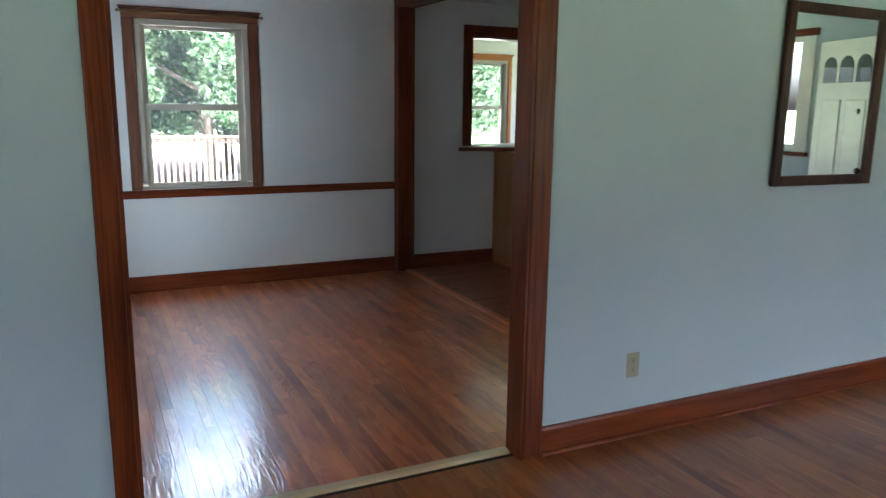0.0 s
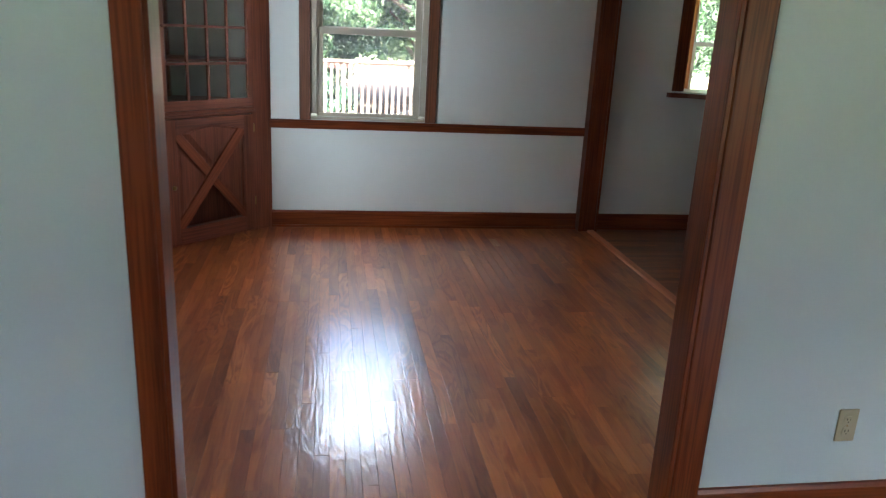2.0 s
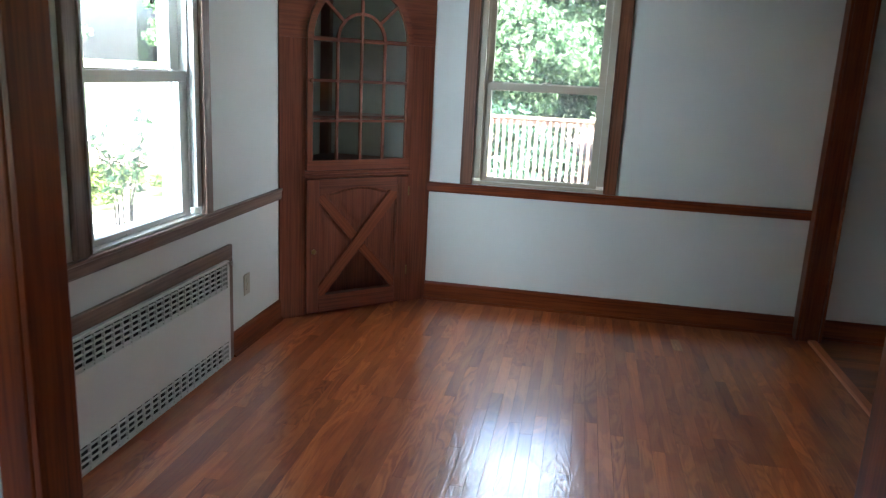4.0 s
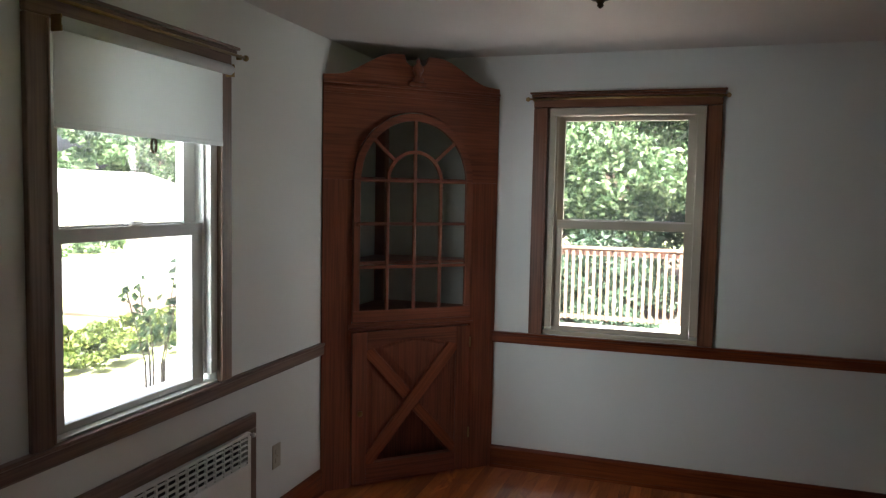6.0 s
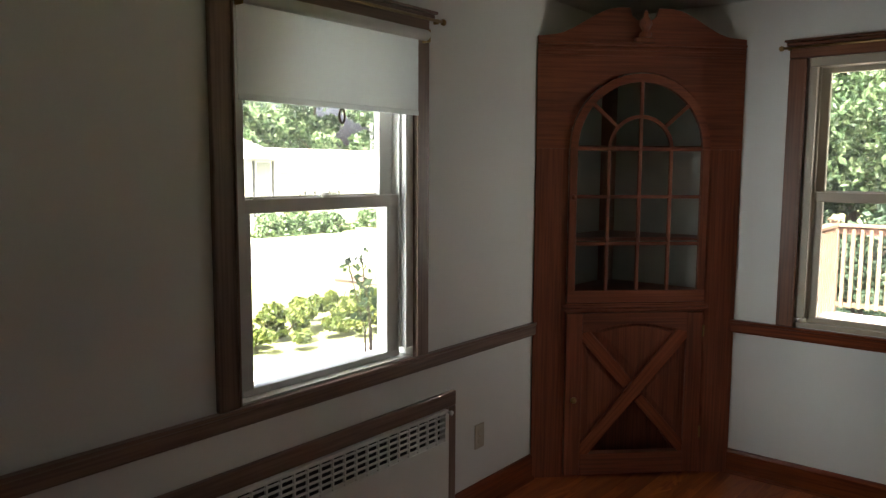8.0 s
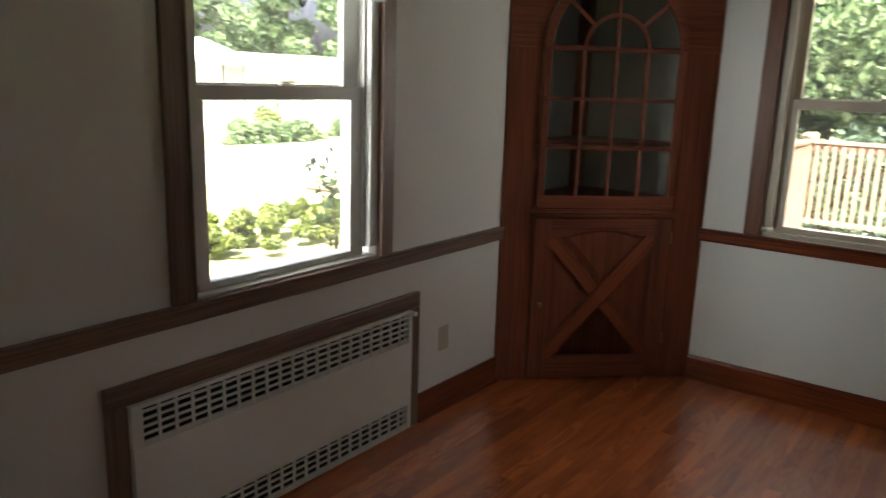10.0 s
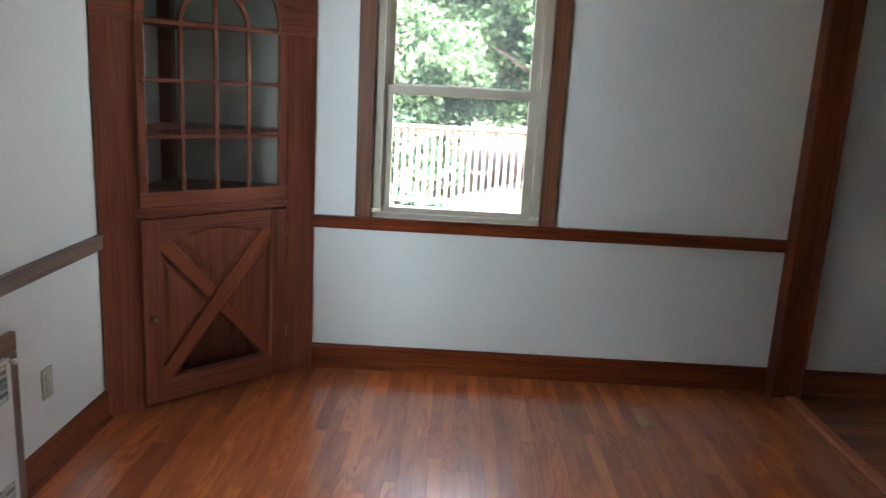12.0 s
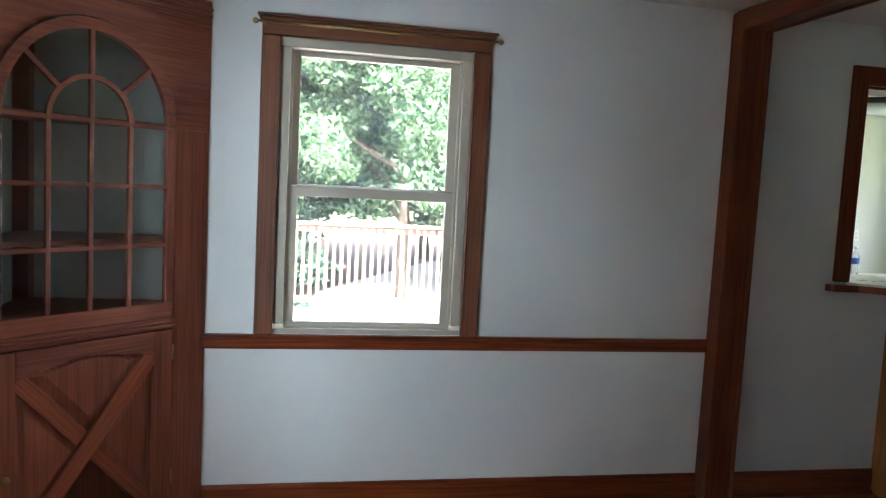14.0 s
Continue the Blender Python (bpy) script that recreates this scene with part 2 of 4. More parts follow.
mb.inputs["Metallic"].default_value, mb.inputs["Roughness"].default_value = 1.0, 0.015
FRAME_DK = wood("mirror_frame_wood", (0.02, 0.008, 0.005), (0.05, 0.018, 0.01), (0.09, 0.032, 0.018), "z", 0.38)
WHITE = plain("white_gloss_paint", (0.74, 0.75, 0.74), (0.8, 0.81, 0.8), 0.3, 3, 90, 0.04)
LAMINATE = plain("pale_laminate", (0.62, 0.6, 0.56), (0.68, 0.66, 0.62), 0.28, 8, 160, 0.03)
OAK = wood("oak_panel", (0.22, 0.10, 0.035), (0.33, 0.165, 0.06), (0.42, 0.23, 0.09), "z", 0.4)
ORANGE = wood("orange_oak", (0.25, 0.085, 0.02), (0.38, 0.14, 0.035), (0.46, 0.19, 0.055), "z", 0.4)
# deck wood brightened: the blown-out sun on it is put into the colour
DECKW = plain("glare_bright_deck", (0.56, 0.48, 0.42), (0.66, 0.58, 0.52), 0.75, 3, 60, 0.25)
RAILW = plain("tan_railing_wood", (0.13, 0.088, 0.056), (0.175, 0.12, 0.078), 0.65, 4, 60, 0.2)
# red-stained rail wood, darkened further by the face's shade put into its colour
RAIL_SHADED = plain("shaded_red_rail_wood", (0.10, 0.05, 0.035), (0.14, 0.07, 0.05), 0.65, 4, 60, 0.2)
GRASS_M = plain("lawn", (0.14, 0.17, 0.06), (0.22, 0.24, 0.11), 0.9, 1.5, 30, 0.6, 0, 0.05)
PAVE = plain("pale_paving", (0.5, 0.48, 0.45), (0.6, 0.58, 0.55), 0.8, 2, 40, 0.3)
ROADM = plain("sunlit_asphalt", (0.22, 0.22, 0.22), (0.3, 0.3, 0.3), 0.85, 1.5, 60, 0.4)
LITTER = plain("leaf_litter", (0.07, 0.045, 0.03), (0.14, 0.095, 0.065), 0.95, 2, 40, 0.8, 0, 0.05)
SIDING = plain("white_siding", (0.74, 0.74, 0.72), (0.8, 0.8, 0.78), 0.5, 2, 50, 0.05)
SHINGLE = plain("pale_shingle", (0.42, 0.41, 0.4), (0.52, 0.51, 0.5), 0.85, 3, 40, 0.4)
# far panes made pale so that their colour carries the washed-out glare
FAR_PANE = plain("glare_pale_pane", (0.28, 0.29, 0.30), (0.36, 0.37, 0.38), 0.2)
SHUTTER = plain("dark_shutter", (0.05, 0.055, 0.06), (0.08, 0.085, 0.09), 0.5)
BARK = plain("bark", (0.07, 0.05, 0.035), (0.14, 0.105, 0.075), 0.95, 5, 40, 1.0, 0, 0.03)
LEAF_A = leafy("tree_leaves", (0.02, 0.045, 0.018), (0.08, 0.14, 0.055), (0.21, 0.28, 0.14))
LEAF_B = leafy("yellow_green_leaves", (0.035, 0.06, 0.01), (0.085, 0.12, 0.02), (0.16, 0.18, 0.035))
LEAF_C = leafy("blue_green_leaves", (0.022, 0.048, 0.026), (0.042, 0.082, 0.045), (0.075, 0.12, 0.07))


# ---- building helpers ----
def box(bm, x0, x1, y0, y1, z0, z1, bevel=0.0):
    vs = [bm.verts.new((x, y, z)) for z in (z0, z1) for y in (y0, y1) for x in (x0, x1)]
    fs = [bm.faces.new([vs[i] for i in f]) for f in ((0, 2, 3, 1), (4, 5, 7, 6), (0, 1, 5, 4), (2, 6, 7, 3), (0, 4, 6, 2), (1, 3, 7, 5))]
    if bevel:
        es = list({e for f in fs for e in f.edges})
        bmesh.ops.bevel(bm, geom=es, offset=bevel, segments=2, affect="EDGES", profile=0.5)
    return bm


def prism(bm, pts, y0, y1, axis="y"):
    """A closed outline of (u, z) pairs drawn out from y0 to y1; for axis 'z' the outline is (x, y)."""
    def at(p, d):
        return (p[0], d, p[1]) if axis == "y" else (p[0], p[1], d) if axis == "z" else (d, p[0], p[1])
    lo = [bm.verts.new(at(p, y0)) for p in pts]
    hi = [bm.verts.new(at(p, y1)) for p in pts]
    n = len(pts)
    for i in range(n):
        bm.faces.new((lo[i], lo[(i + 1) % n], hi[(i + 1) % n], hi[i]))
    bm.faces.new(lo[::-1])
    bm.faces.new(hi)
    bmesh.ops.recalc_face_normals(bm, faces=bm.faces)
    return bm


def lathe(bm, prof, segs=24, centre=(0, 0, 0)):
    """A turned shape from (radius, z) pairs."""
    rings = []
    for r, z in prof:
        rings.append([bm.verts.new((centre[0] + r * math.cos(2 * math.pi * i / segs), centre[1] + r * math.sin(2 * math.pi * i / segs), centre[2] + z)) for i in range(segs)])
    for p, q in zip(rings, rings[1:]):
        for i in range(segs):
            bm.faces.new((p[i], p[(i + 1) % segs], q[(i + 1) % segs], q[i]))
    bm.faces.new(rings[0][::-1])
    bm.faces.new(rings[-1])
    bmesh.ops.recalc_face_normals(bm, faces=bm.faces)
    return bm


def rod(bm, p, q, r, segs=12):
    p, q = Vector(p), Vector(q)
    m = Matrix.Translation((p + q) / 2) @ (q - p).to_track_quat("Z", "Y").to_matrix().to_4x4()
    bmesh.ops.create_cone(bm, cap_ends=True, segments=segs, radius1=r, radius2=r, depth=(q - p).length, matrix=m)
    return bm


def mesh_ob(name, bm, material, smooth=False):
    me = bpy.data.meshes.new(name)
    bm.to_mesh(me)
    bm.free()
    me.materials.append(material)
    if smooth:
        me.polygons.foreach_set("use_smooth", [True] * len(me.polygons))
    return new(name, me)


def part(name, bm, material, parent, label="", smooth=False):
    """One mesh under a thing or a part, drawn in the thing's own coordinates."""
    ob = mesh_ob(name, bm, material, smooth)
    ob.parent = parent
    return tagged(ob, label)


def bar(name, x0, x1, y0, y1, z0, z1, material, parent, bevel=0.003, label=""):
    return part(name, box(bmesh.new(), x0, x1, y0, y1, z0, z1, bevel), material, parent, label)


def thing(name, m, label, category, group="", kind=""):
    ob = new(name)
    ob.matrix_world = m
    ob.empty_display_size = 0.1
    return tagged(ob, label, category, group, kind)


def slab(name, x0, x1, y0, y1, z0, z1, material, label, category, bevel=0.0):
    ob = mesh_ob(name, box(bmesh.new(), x0, x1, y0, y1, z0, z1, bevel), material)
    return tagged(ob, label, category, kind="structure")


def wall(name, axis, a0, a1, t0, t1, z0, z1, holes, material, label):
    """A wall along the axis with openings (from, to, bottom, top) cut right through."""
    bm = bmesh.new()
    us = sorted({a0, a1, *[h[0] for h in holes], *[h[1] for h in holes]})
    zs = sorted({z0, z1, *[h[2] for h in holes], *[h[3] for h in holes]})
    grid = {}

    def vert(u, d, z):
        k = (u, d, z)
        if k not in grid:
            grid[k] = bm.verts.new((u, d, z) if axis == "x" else (d, u, z))
        return grid[k]

    def solid(i, j):
        if not (0 <= i < len(us) - 1 and 0 <= j < len(zs) - 1):
            return False
        u, z = (us[i] + us[i + 1]) / 2, (zs[j] + zs[j + 1]) / 2
        return not any(h[0] < u < h[1] and h[2] < z < h[3] for h in holes)
    for i in range(len(us) - 1):
        for j in range(len(zs) - 1):
            if not solid(i, j):
                continue
            u0, u1, v0, v1 = us[i], us[i + 1], zs[j], zs[j + 1]
            bm.faces.new([vert(u0, t0, v0), vert(u1, t0, v0), vert(u1, t0, v1), vert(u0, t0, v1)])
            bm.faces.new([vert(u0, t1, v0), vert(u0, t1, v1), vert(u1, t1, v1), vert(u1, t1, v0)])
            for (di, dj), (p, q) in {(-1, 0): ((u0, v0), (u0, v1)), (1, 0): ((u1, v0), (u1, v1)), (0, -1): ((u0, v0), (u1, v0)), (0, 1): ((u0, v1), (u1, v1))}.items():
                if not solid(i + di, j + dj):
                    bm.faces.new([vert(p[0], t0, p[1]), vert(q[0], t0, q[1]), vert(q[0], t1, q[1]), vert(p[0], t1, p[1])])
    bmesh.ops.recalc_face_normals(bm, faces=bm.faces)
    return tagged(mesh_ob(name, bm, material), label, "wall", kind="structure")


# ---- shell ----
H = 2.44
YL, YD = -3.73, -3.645               # the dividing wall's faces, living side and dining side
OL, OR, OT = 0.748, 2.293, 2.34      # its wide opening
WB = (1.058, 1.916, 0.826, 2.136)    # window openings
WA = (-2.531, -1.673, 0.826, 2.136)
wall("wall_north", "x", -0.2, 7.4, 0.0, 0.2, -0.3, 2.6, [WB, (3.965, 5.435, 1.10, 2.14)], WALL, "off-white painted plaster wall with window and pass-through")
wall("wall_west", "y", YD, 0.0, -0.2, 0.0, -0.3, 2.6, [WA], WALL, "off-white painted plaster wall above radiator")
wall("wall_divider", "x", -1.7, 7.0, YL, YD, 0.0, 2.6, [(OL, OR, 0.0, OT)], WALL_LIVING, "pale grey painted wall with wide cased opening")
# the west and south openings are unseen and added to let light in
wall("wall_living_west", "y", -9.5, YL, -1.9, -1.7, -0.3, 2.6, [(-8.15, -6.25, 0.75, 2.1)], WALL_LIVING, "pale grey painted wall with unseen picture window added for light")
wall("wall_living_south", "x", -1.9, 7.2, -9.7, -9.5, -0.3, 2.6, [(4.45, 6.35, 0.75, 2.1)], WALL_LIVING, "pale grey painted wall behind the camera")
wall("wall_living_east", "y", -9.5, 0.0, 7.0, 7.2, -0.3, 2.6, [(-7.0, -6.28, 1.12, 2.2)], WALL_LIVING, "pale grey painted wall beside the front door")
wall("wall_kitchen_north", "x", 3.4, 7.4, 3.3, 3.5, -0.3, 2.6, [(5.62, 6.28, 0.83, 2.135)], WALL, "white painted kitchen wall with window")
wall("wall_kitchen_west", "y", 0.2, 3.3, 3.4, 3.55, -0.3, 2.6, [], WALL, "white painted kitchen wall")
# its opening is unseen, added so that a lamp can light the kitchen
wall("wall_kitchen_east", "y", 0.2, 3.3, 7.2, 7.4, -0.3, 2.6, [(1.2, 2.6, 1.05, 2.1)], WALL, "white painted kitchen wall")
slab("ceiling", -1.9, 7.2, -9.7, 0.0, H, H + 0.1, CEIL, "plain off-white plaster ceiling", "ceiling")
slab("ceiling_kitchen", 3.55, 7.2, 0.2, 3.3, H, H + 0.1, CEIL, "plain white kitchen ceiling", "ceiling")
# unseen slabs added to shut out sun; south and kitchen eaves lengthened for that
slab("roof", -2.2, 7.7, -11.3, -3.6, 2.62, 2.85, SHINGLE, "plain low unseen roof slab with eaves that block sun", "roof")
slab("roof_dining", -0.42, 7.7, -3.59, 0.42, 2.62, 2.85, SHINGLE, "plain low unseen roof slab with eaves that block sun", "roof")
slab("roof_kitchen", 3.3, 8.8, 0.43, 3.8, 2.62, 2.85, SHINGLE, "plain low unseen kitchen roof slab with long eaves that block sun", "roof")
floor = slab("floor", -1.9, 7.2, -9.7, 3.3, -0.2, -0.012, GAP, "stained oak strip floor with glossy varnish", "floor")


# ---- trim ----
def baseboard(name, runs, label):
    """Runs of (axis, from, to, face, side): a board with an eased top and a quarter-round shoe."""
    ob = thing(name, pose(0, 0, 0), label, "baseboard", kind="structure")
    for axis, u0, u1, f, s in runs:
        prof = [(0, 0), (0.016, 0), (0.016, 0.112), (0.010, 0.126), (0, 0.128)]
        shoe = [(0.0165, 0.0)] + [(0.0165 + 0.016 * math.cos(k * math.pi / 12), 0.016 * math.sin(k * math.pi / 12)) for k in range(7)]
        for nm, pr in (("board", prof), ("shoe_moulding", shoe)):
            pts = [(f + s * p, z) for p, z in pr]
            bm = bmesh.new()
            if axis == "x":
                prism(bm, pts, u0, u1, "x")
            else:
                prism(bm, pts, u0, u1, "y")
            part(nm, bm, TRIM[axis], ob)
    return ob


def chair_rail(name, axis, u0, u1, f, s, label, stock):
    pr = [(0, 0.757), (0.014, 0.757), (0.020, 0.766), (0.020, 0.806), (0.026, 0.812), (0.026, 0.823), (0, 0.823)]
    bm = bmesh.new()
    prism(bm, [(f + s * p, z) for p, z in pr], u0, u1, "x" if axis == "x" else "y")
    return tagged(mesh_ob(name, bm, stock[axis]), label, "chair rail", kind="structure")


PX0, PX1 = 3.19, 3.348                # the hall opening's jamb
baseboard("baseboard_north", [("x", 0.765, PX0, 0.0, -1), ("x", PX1, 4.228, 0.0, -1)], "reddish brown varnished wooden baseboard with shoe moulding")
baseboard("baseboard_west", [("y", -1.402, -0.75, 0.0, 1), ("y", YD, -2.852, 0.0, 1)], "reddish brown varnished wooden baseboard with shoe moulding")
baseboard("baseboard_divider", [("x", -1.7, 0.671, YL, -1), ("x", 2.391, 7.0, YL, -1)], "reddish brown varnished wooden baseboard of the living room")
baseboard("baseboard_dining_south", [("x", 0.0, 0.671, YD, 1), ("x", 2.391, PX0, YD, 1)], "reddish brown varnished wooden baseboard behind the opening")
chair_rail("chair_rail_north", "x", 0.757, PX0, 0.0, -1, "dark brown moulded wooden chair rail", TRIM)
# rail takes the same hazed wood for the backlight under the window
chair_rail("chair_rail_west", "y", YD, -0.745, 0.0, 1, "dark brown moulded wooden chair rail under the window", CASE_HAZED)


op = thing("trim_living_opening", pose(0, 0, 0), "glossy reddish brown wooden casing of the wide opening", "door casing", kind="structure")
for x0, x1 in ((0.671, OL), (OR, 2.391)):
    bar("casing_board", x0, x1, YL - 0.022, YL, 0, OT, TRIM["z"], op, 0.006)
    bar("casing_board", x0, x1, YD, YD + 0.02, 0, OT, TRIM["z"], op, 0.006)
bar("head_casing", 0.671, 2.391, YL - 0.022, YL, OT, OT + 0.095, TRIM["x"], op, 0.006)
bar("head_casing", 0.671, 2.391, YD, YD + 0.02, OT, OT + 0.095, TRIM["x"], op, 0.006)
bar("jamb", OL - 0.001, OL + 0.014, YL - 0.018, YD + 0.018, 0, OT, TRIM["z"], op, 0.002)
bar("jamb", OR - 0.014, OR + 0.001, YL - 0.018, YD + 0.018, 0, OT, TRIM["z"], op, 0.002)
bar("head_jamb", OL + 0.014, OR - 0.014, YL - 0.018, YD + 0.018, OT - 0.014, OT + 0.001, TRIM["x"], op, 0.002)

hall = thing("trim_hall_opening", pose(0, 0, 0), "dark reddish brown wooden jamb and header of the hall opening", "door casing", kind="structure")
bar("jamb", PX0 + 0.02, PX1 - 0.02, -0.095, -0.001, 0, 2.34, TRIM["z"], hall, 0.003)
bar("casing_board", PX0, PX0 + 0.0195, -0.105, -0.001, 0, 2.425, TRIM["z"], hall, 0.005)
bar("casing_board", PX1 - 0.0195, PX1, -0.105, -0.001, 0, 2.425, TRIM["z"], hall, 0.005)
bar("header", PX0 + 0.02, PX1 - 0.02, YD, -0.001, 2.3405, 2.439, TRIM["y"], hall, 0.003)
bar("head_casing", PX0, PX0 + 0.0195, YD, -0.1055, 2.33, 2.425, TRIM["y"], hall, 0.005)
bar("head_casing", PX1 - 0.0195, PX1, YD, -0.1055, 2.33, 2.425, TRIM["y"], hall, 0.005)

tagged(mesh_ob("threshold_living", prism(bmesh.new(), [(-3.668, -0.005), (-3.664, 0.006), (-3.656, 0.010), (-3.622, 0.010), (-3.614, 0.006), (-3.610, -0.005)], OL + 0.015, OR - 0.015, "x"), PALE),
       "pale unfinished wooden threshold strip", "threshold", kind="structure")
tagged(mesh_ob("threshold_hall", prism(bmesh.new(), [(3.262, -0.005), (3.263, 0.010), (3.269, 0.017), (3.312, 0.017), (3.318, 0.010), (3.319, -0.005)], YD, -0.106, "y"), STRIP),
       "reddish wooden threshold strip", "threshold", kind="structure")


# ---- windows ----
def sash(parent, name, hw, gz0, gz1, hg, z0, z1, y0, y1, material, hr=None):
    """A sash frame, half width hw, with a pane of half width hg (hr on its far side) from gz0 to gz1."""
    hr = hr or hg
    s = part(name, box(bmesh.new(), -hw, hw, y0, y1, z0, gz0, 0.004), material, parent)
    bar("sash_stile", -hw, -hg, y0 + 0.001, y1 - 0.001, gz0 - 0.002, gz1 + 0.002, material, s, 0.003)
    bar("sash_stile", hr, hw, y0 + 0.001, y1 - 0.001, gz0 - 0.002, gz1 + 0.002, material, s, 0.003)
    bar("sash_rail", -hw, hw, y0, y1, gz1, z1, material, s, 0.004)
    ym = (y0 + y1) / 2
    pane = bar("pane", -hg - 0.004, hr + 0.004, ym - 0.002, ym + 0.002, gz0 - 0.004, gz1 + 0.004, GLASS, s, 0)
    pane.visible_shadow = False
    return s


def window(name, m, trim, vinyl, label, low=0.876, hr=None):
    w = thing(name, m, label, "window", kind="structure")
    for s in (-1, 1):
        a, b = sorted((s * 0.429, s * 0.511))
        bar("side_casing", a, b, -0.022, 0.0, 0.8235, 2.134, trim["z"], w, 0.006)
        a, b = sorted((s * 0.429, s * 0.437))
        bar("inner_bead", a, b, -0.030, -0.0225, 0.83, 2.13, trim["z"], w, 0.003)
        a, b = sorted((s * 0.385, s * 0.4285))
        bar("frame_jamb", a, b, -0.006, 0.16, 0.87, 2.09, vinyl, w, 0.003)
        a, b = sorted((s * 0.372, s * 0.3845))
        bar("sash_track", a, b, 0.020, 0.028, 0.87, 2.09, vinyl, w, 0.002)
        bar("sash_track", a, b, 0.108, 0.116, 0.87, 2.09, vinyl, w, 0.002)
    bar("head_casing", -0.511, 0.511, -0.022, 0.0, 2.1345, 2.192, trim["x"], w, 0.006)
    bar("cap_moulding", -0.522, 0.522, -0.042, 0.0, 2.1925, 2.209, trim["x"], w, 0.006)
    bar("cap_shelf", -0.530, 0.530, -0.052, 0.0, 2.2095, 2.221, trim["x"], w, 0.004)
    bar("frame_head", -0.4285, 0.4285, -0.006, 0.16, 2.0905, 2.1335, vinyl, w, 0.003)
    bar("frame_sill", -0.4285, 0.4285, -0.006, 0.17, 0.827, low - 0.0265, vinyl, w, 0.002)
    sash(w, "lower_sash", 0.3845, low, 1.446, 0.338, low - 0.026, 1.494, 0.030, 0.064, vinyl, hr)
    sash(w, "upper_sash", 0.3845, 1.500, 2.065, 0.340, 1.462, 2.09, 0.068, 0.102, vinyl, hr)
    lock = part("sash_lock", lathe(bmesh.new(), [(0.020, 0), (0.022, 0.006), (0.014, 0.012), (0.006, 0.016)], 16, (0, 0.046, 1.4945)), vinyl, w)
    bar("lock_lever", -0.004, 0.042, 0.034, 0.046, 1.504, 1.510, vinyl, w, 0.002)
    for s in (-1, 1):
        bar("tilt_latch", s * 0.30 - 0.022, s * 0.30 + 0.022, 0.036, 0.056, 1.4945, 1.501, vinyl, w, 0.002)
        bar("lift_tab", s * 0.12 - 0.018, s * 0.12 + 0.018, 0.0245, 0.0295, low - 0.019, low - 0.012, vinyl, w, 0.002)
    return w


def curtain_rod(m, label):
    r = thing("curtain_rod", m, label, "curtain rod")
    part("pole", rod(bmesh.new(), (-0.525, -0.072, 2.178), (0.525, -0.072, 2.178), 0.006), BRASS, r, smooth=True)
    for s in (-1, 1):
        bm = bmesh.new()
        bmesh.ops.create_uvsphere(bm, u_segments=14, v_segments=10, radius=0.013, matrix=pose(s * 0.535, -0.072, 2.178))
        part("finial", bm, BRASS, r, smooth=True)
        part("bracket", box(bmesh.new(), s * 0.50 - 0.006, s * 0.50 + 0.006, -0.074, -0.0525, 2.166, 2.186, 0.002), BRASS, r)
    return r


MB = pose(1.487, 0, 0)
MA = pose(0, -2.102, 0, 0, 0, 90)
window("window_1", MB, {"x": CASE_B["x"], "z": CASE_B["z"]}, VINYL, "double-hung tan window in dark varnished casing")
window("window_2", MA, {"x": CASE_HAZED["x"], "z": CASE_HAZED["z"]}, VINYL_A, "double-hung window in brown wooden casing with haze in its colour", 0.860, 0.312)
window("window_3", pose(5.95, 3.3, 0) @ Matrix.Diagonal((0.765, 1, 1, 1)), {"x": ORANGE, "z": ORANGE}, VINYL, "double-hung kitchen window in orange wooden casing")
curtain_rod(MB, "thin brass curtain rod over window casing")
curtain_rod(MA, "thin brass curtain rod over roller blind")

blind = thing("roller_blind", MA, "white roller blind drawn a third down", "blind")
part("roller", rod(bmesh.new(), (-0.425, -0.052, 2.118), (0.455, -0.052, 2.118), 0.021, 20), BLIND, blind, smooth=True)
part("fabric", box(bmesh.new(), -0.424, 0.424, -0.036, -0.0345, 1.825, 2.12), BLIND, blind)
part("hem_bar", box(bmesh.new(), -0.424, 0.424, -0.040, -0.032, 1.806, 1.826, 0.003), BLIND, blind)
for s in (-1, 1):
    part("bracket", box(bmesh.new(), s * 0.44 + 0.016 - 0.003, s * 0.44 + 0.016 + 0.003, -0.070, -0.0305, 2.09, 2.14, 0.001), BRASS, blind)
bm = bmesh.new()
pts = [(0.012 + 0.013 * math.sin(k * math.pi / 10), -0.036, 1.781 + 0.025 * math.cos(k * math.pi / 10)) for k in range(20)]
for p, q in zip(pts, pts[1:] + pts[:1]):
    rod(bm, p, q, 0.0045, 6)
part("pull_ring", bm, BRONZE, blind)

# unseen picture windows added to light the living room, and its side window
pw = thing("window_4", pose(-1.7, -7.2, 0, 0, 0, 90), "unseen picture window added to light the living room", "window", kind="structure")
for x in (-0.95, -0.33, 0.29, 0.91):
    bar("mullion", x, x + 0.04, 0.06, 0.12, 0.75, 2.1, WHITE, pw)
for z in (0.75, 2.06):
    bar("frame_rail", -0.91, 0.91, 0.06, 0.12, z, z + 0.04, WHITE, pw)
pw2 = copy_thing(pw, pose(5.4, -9.5, 0, 0, 0, 180))
pw2.name = "window_6"
sw = thing("window_5", pose(7.0, -6.64, 0), "bright narrow window with white frame beside the front door", "window", kind="structure")
for y in (-0.36, 0.30):
    bar("frame_jamb", 0.02, 0.10, y, y + 0.06, 1.12, 2.2, WHITE, sw)
    bar("side_casing", -0.02, -0.0005, y - 0.05, y + 0.1, 1.10, 2.2, WHITE, sw)
for z in (1.12, 2.15):
    bar("frame_rail", 0.02, 0.10, -0.30, 0.30, z, z + 0.05, WHITE, sw)
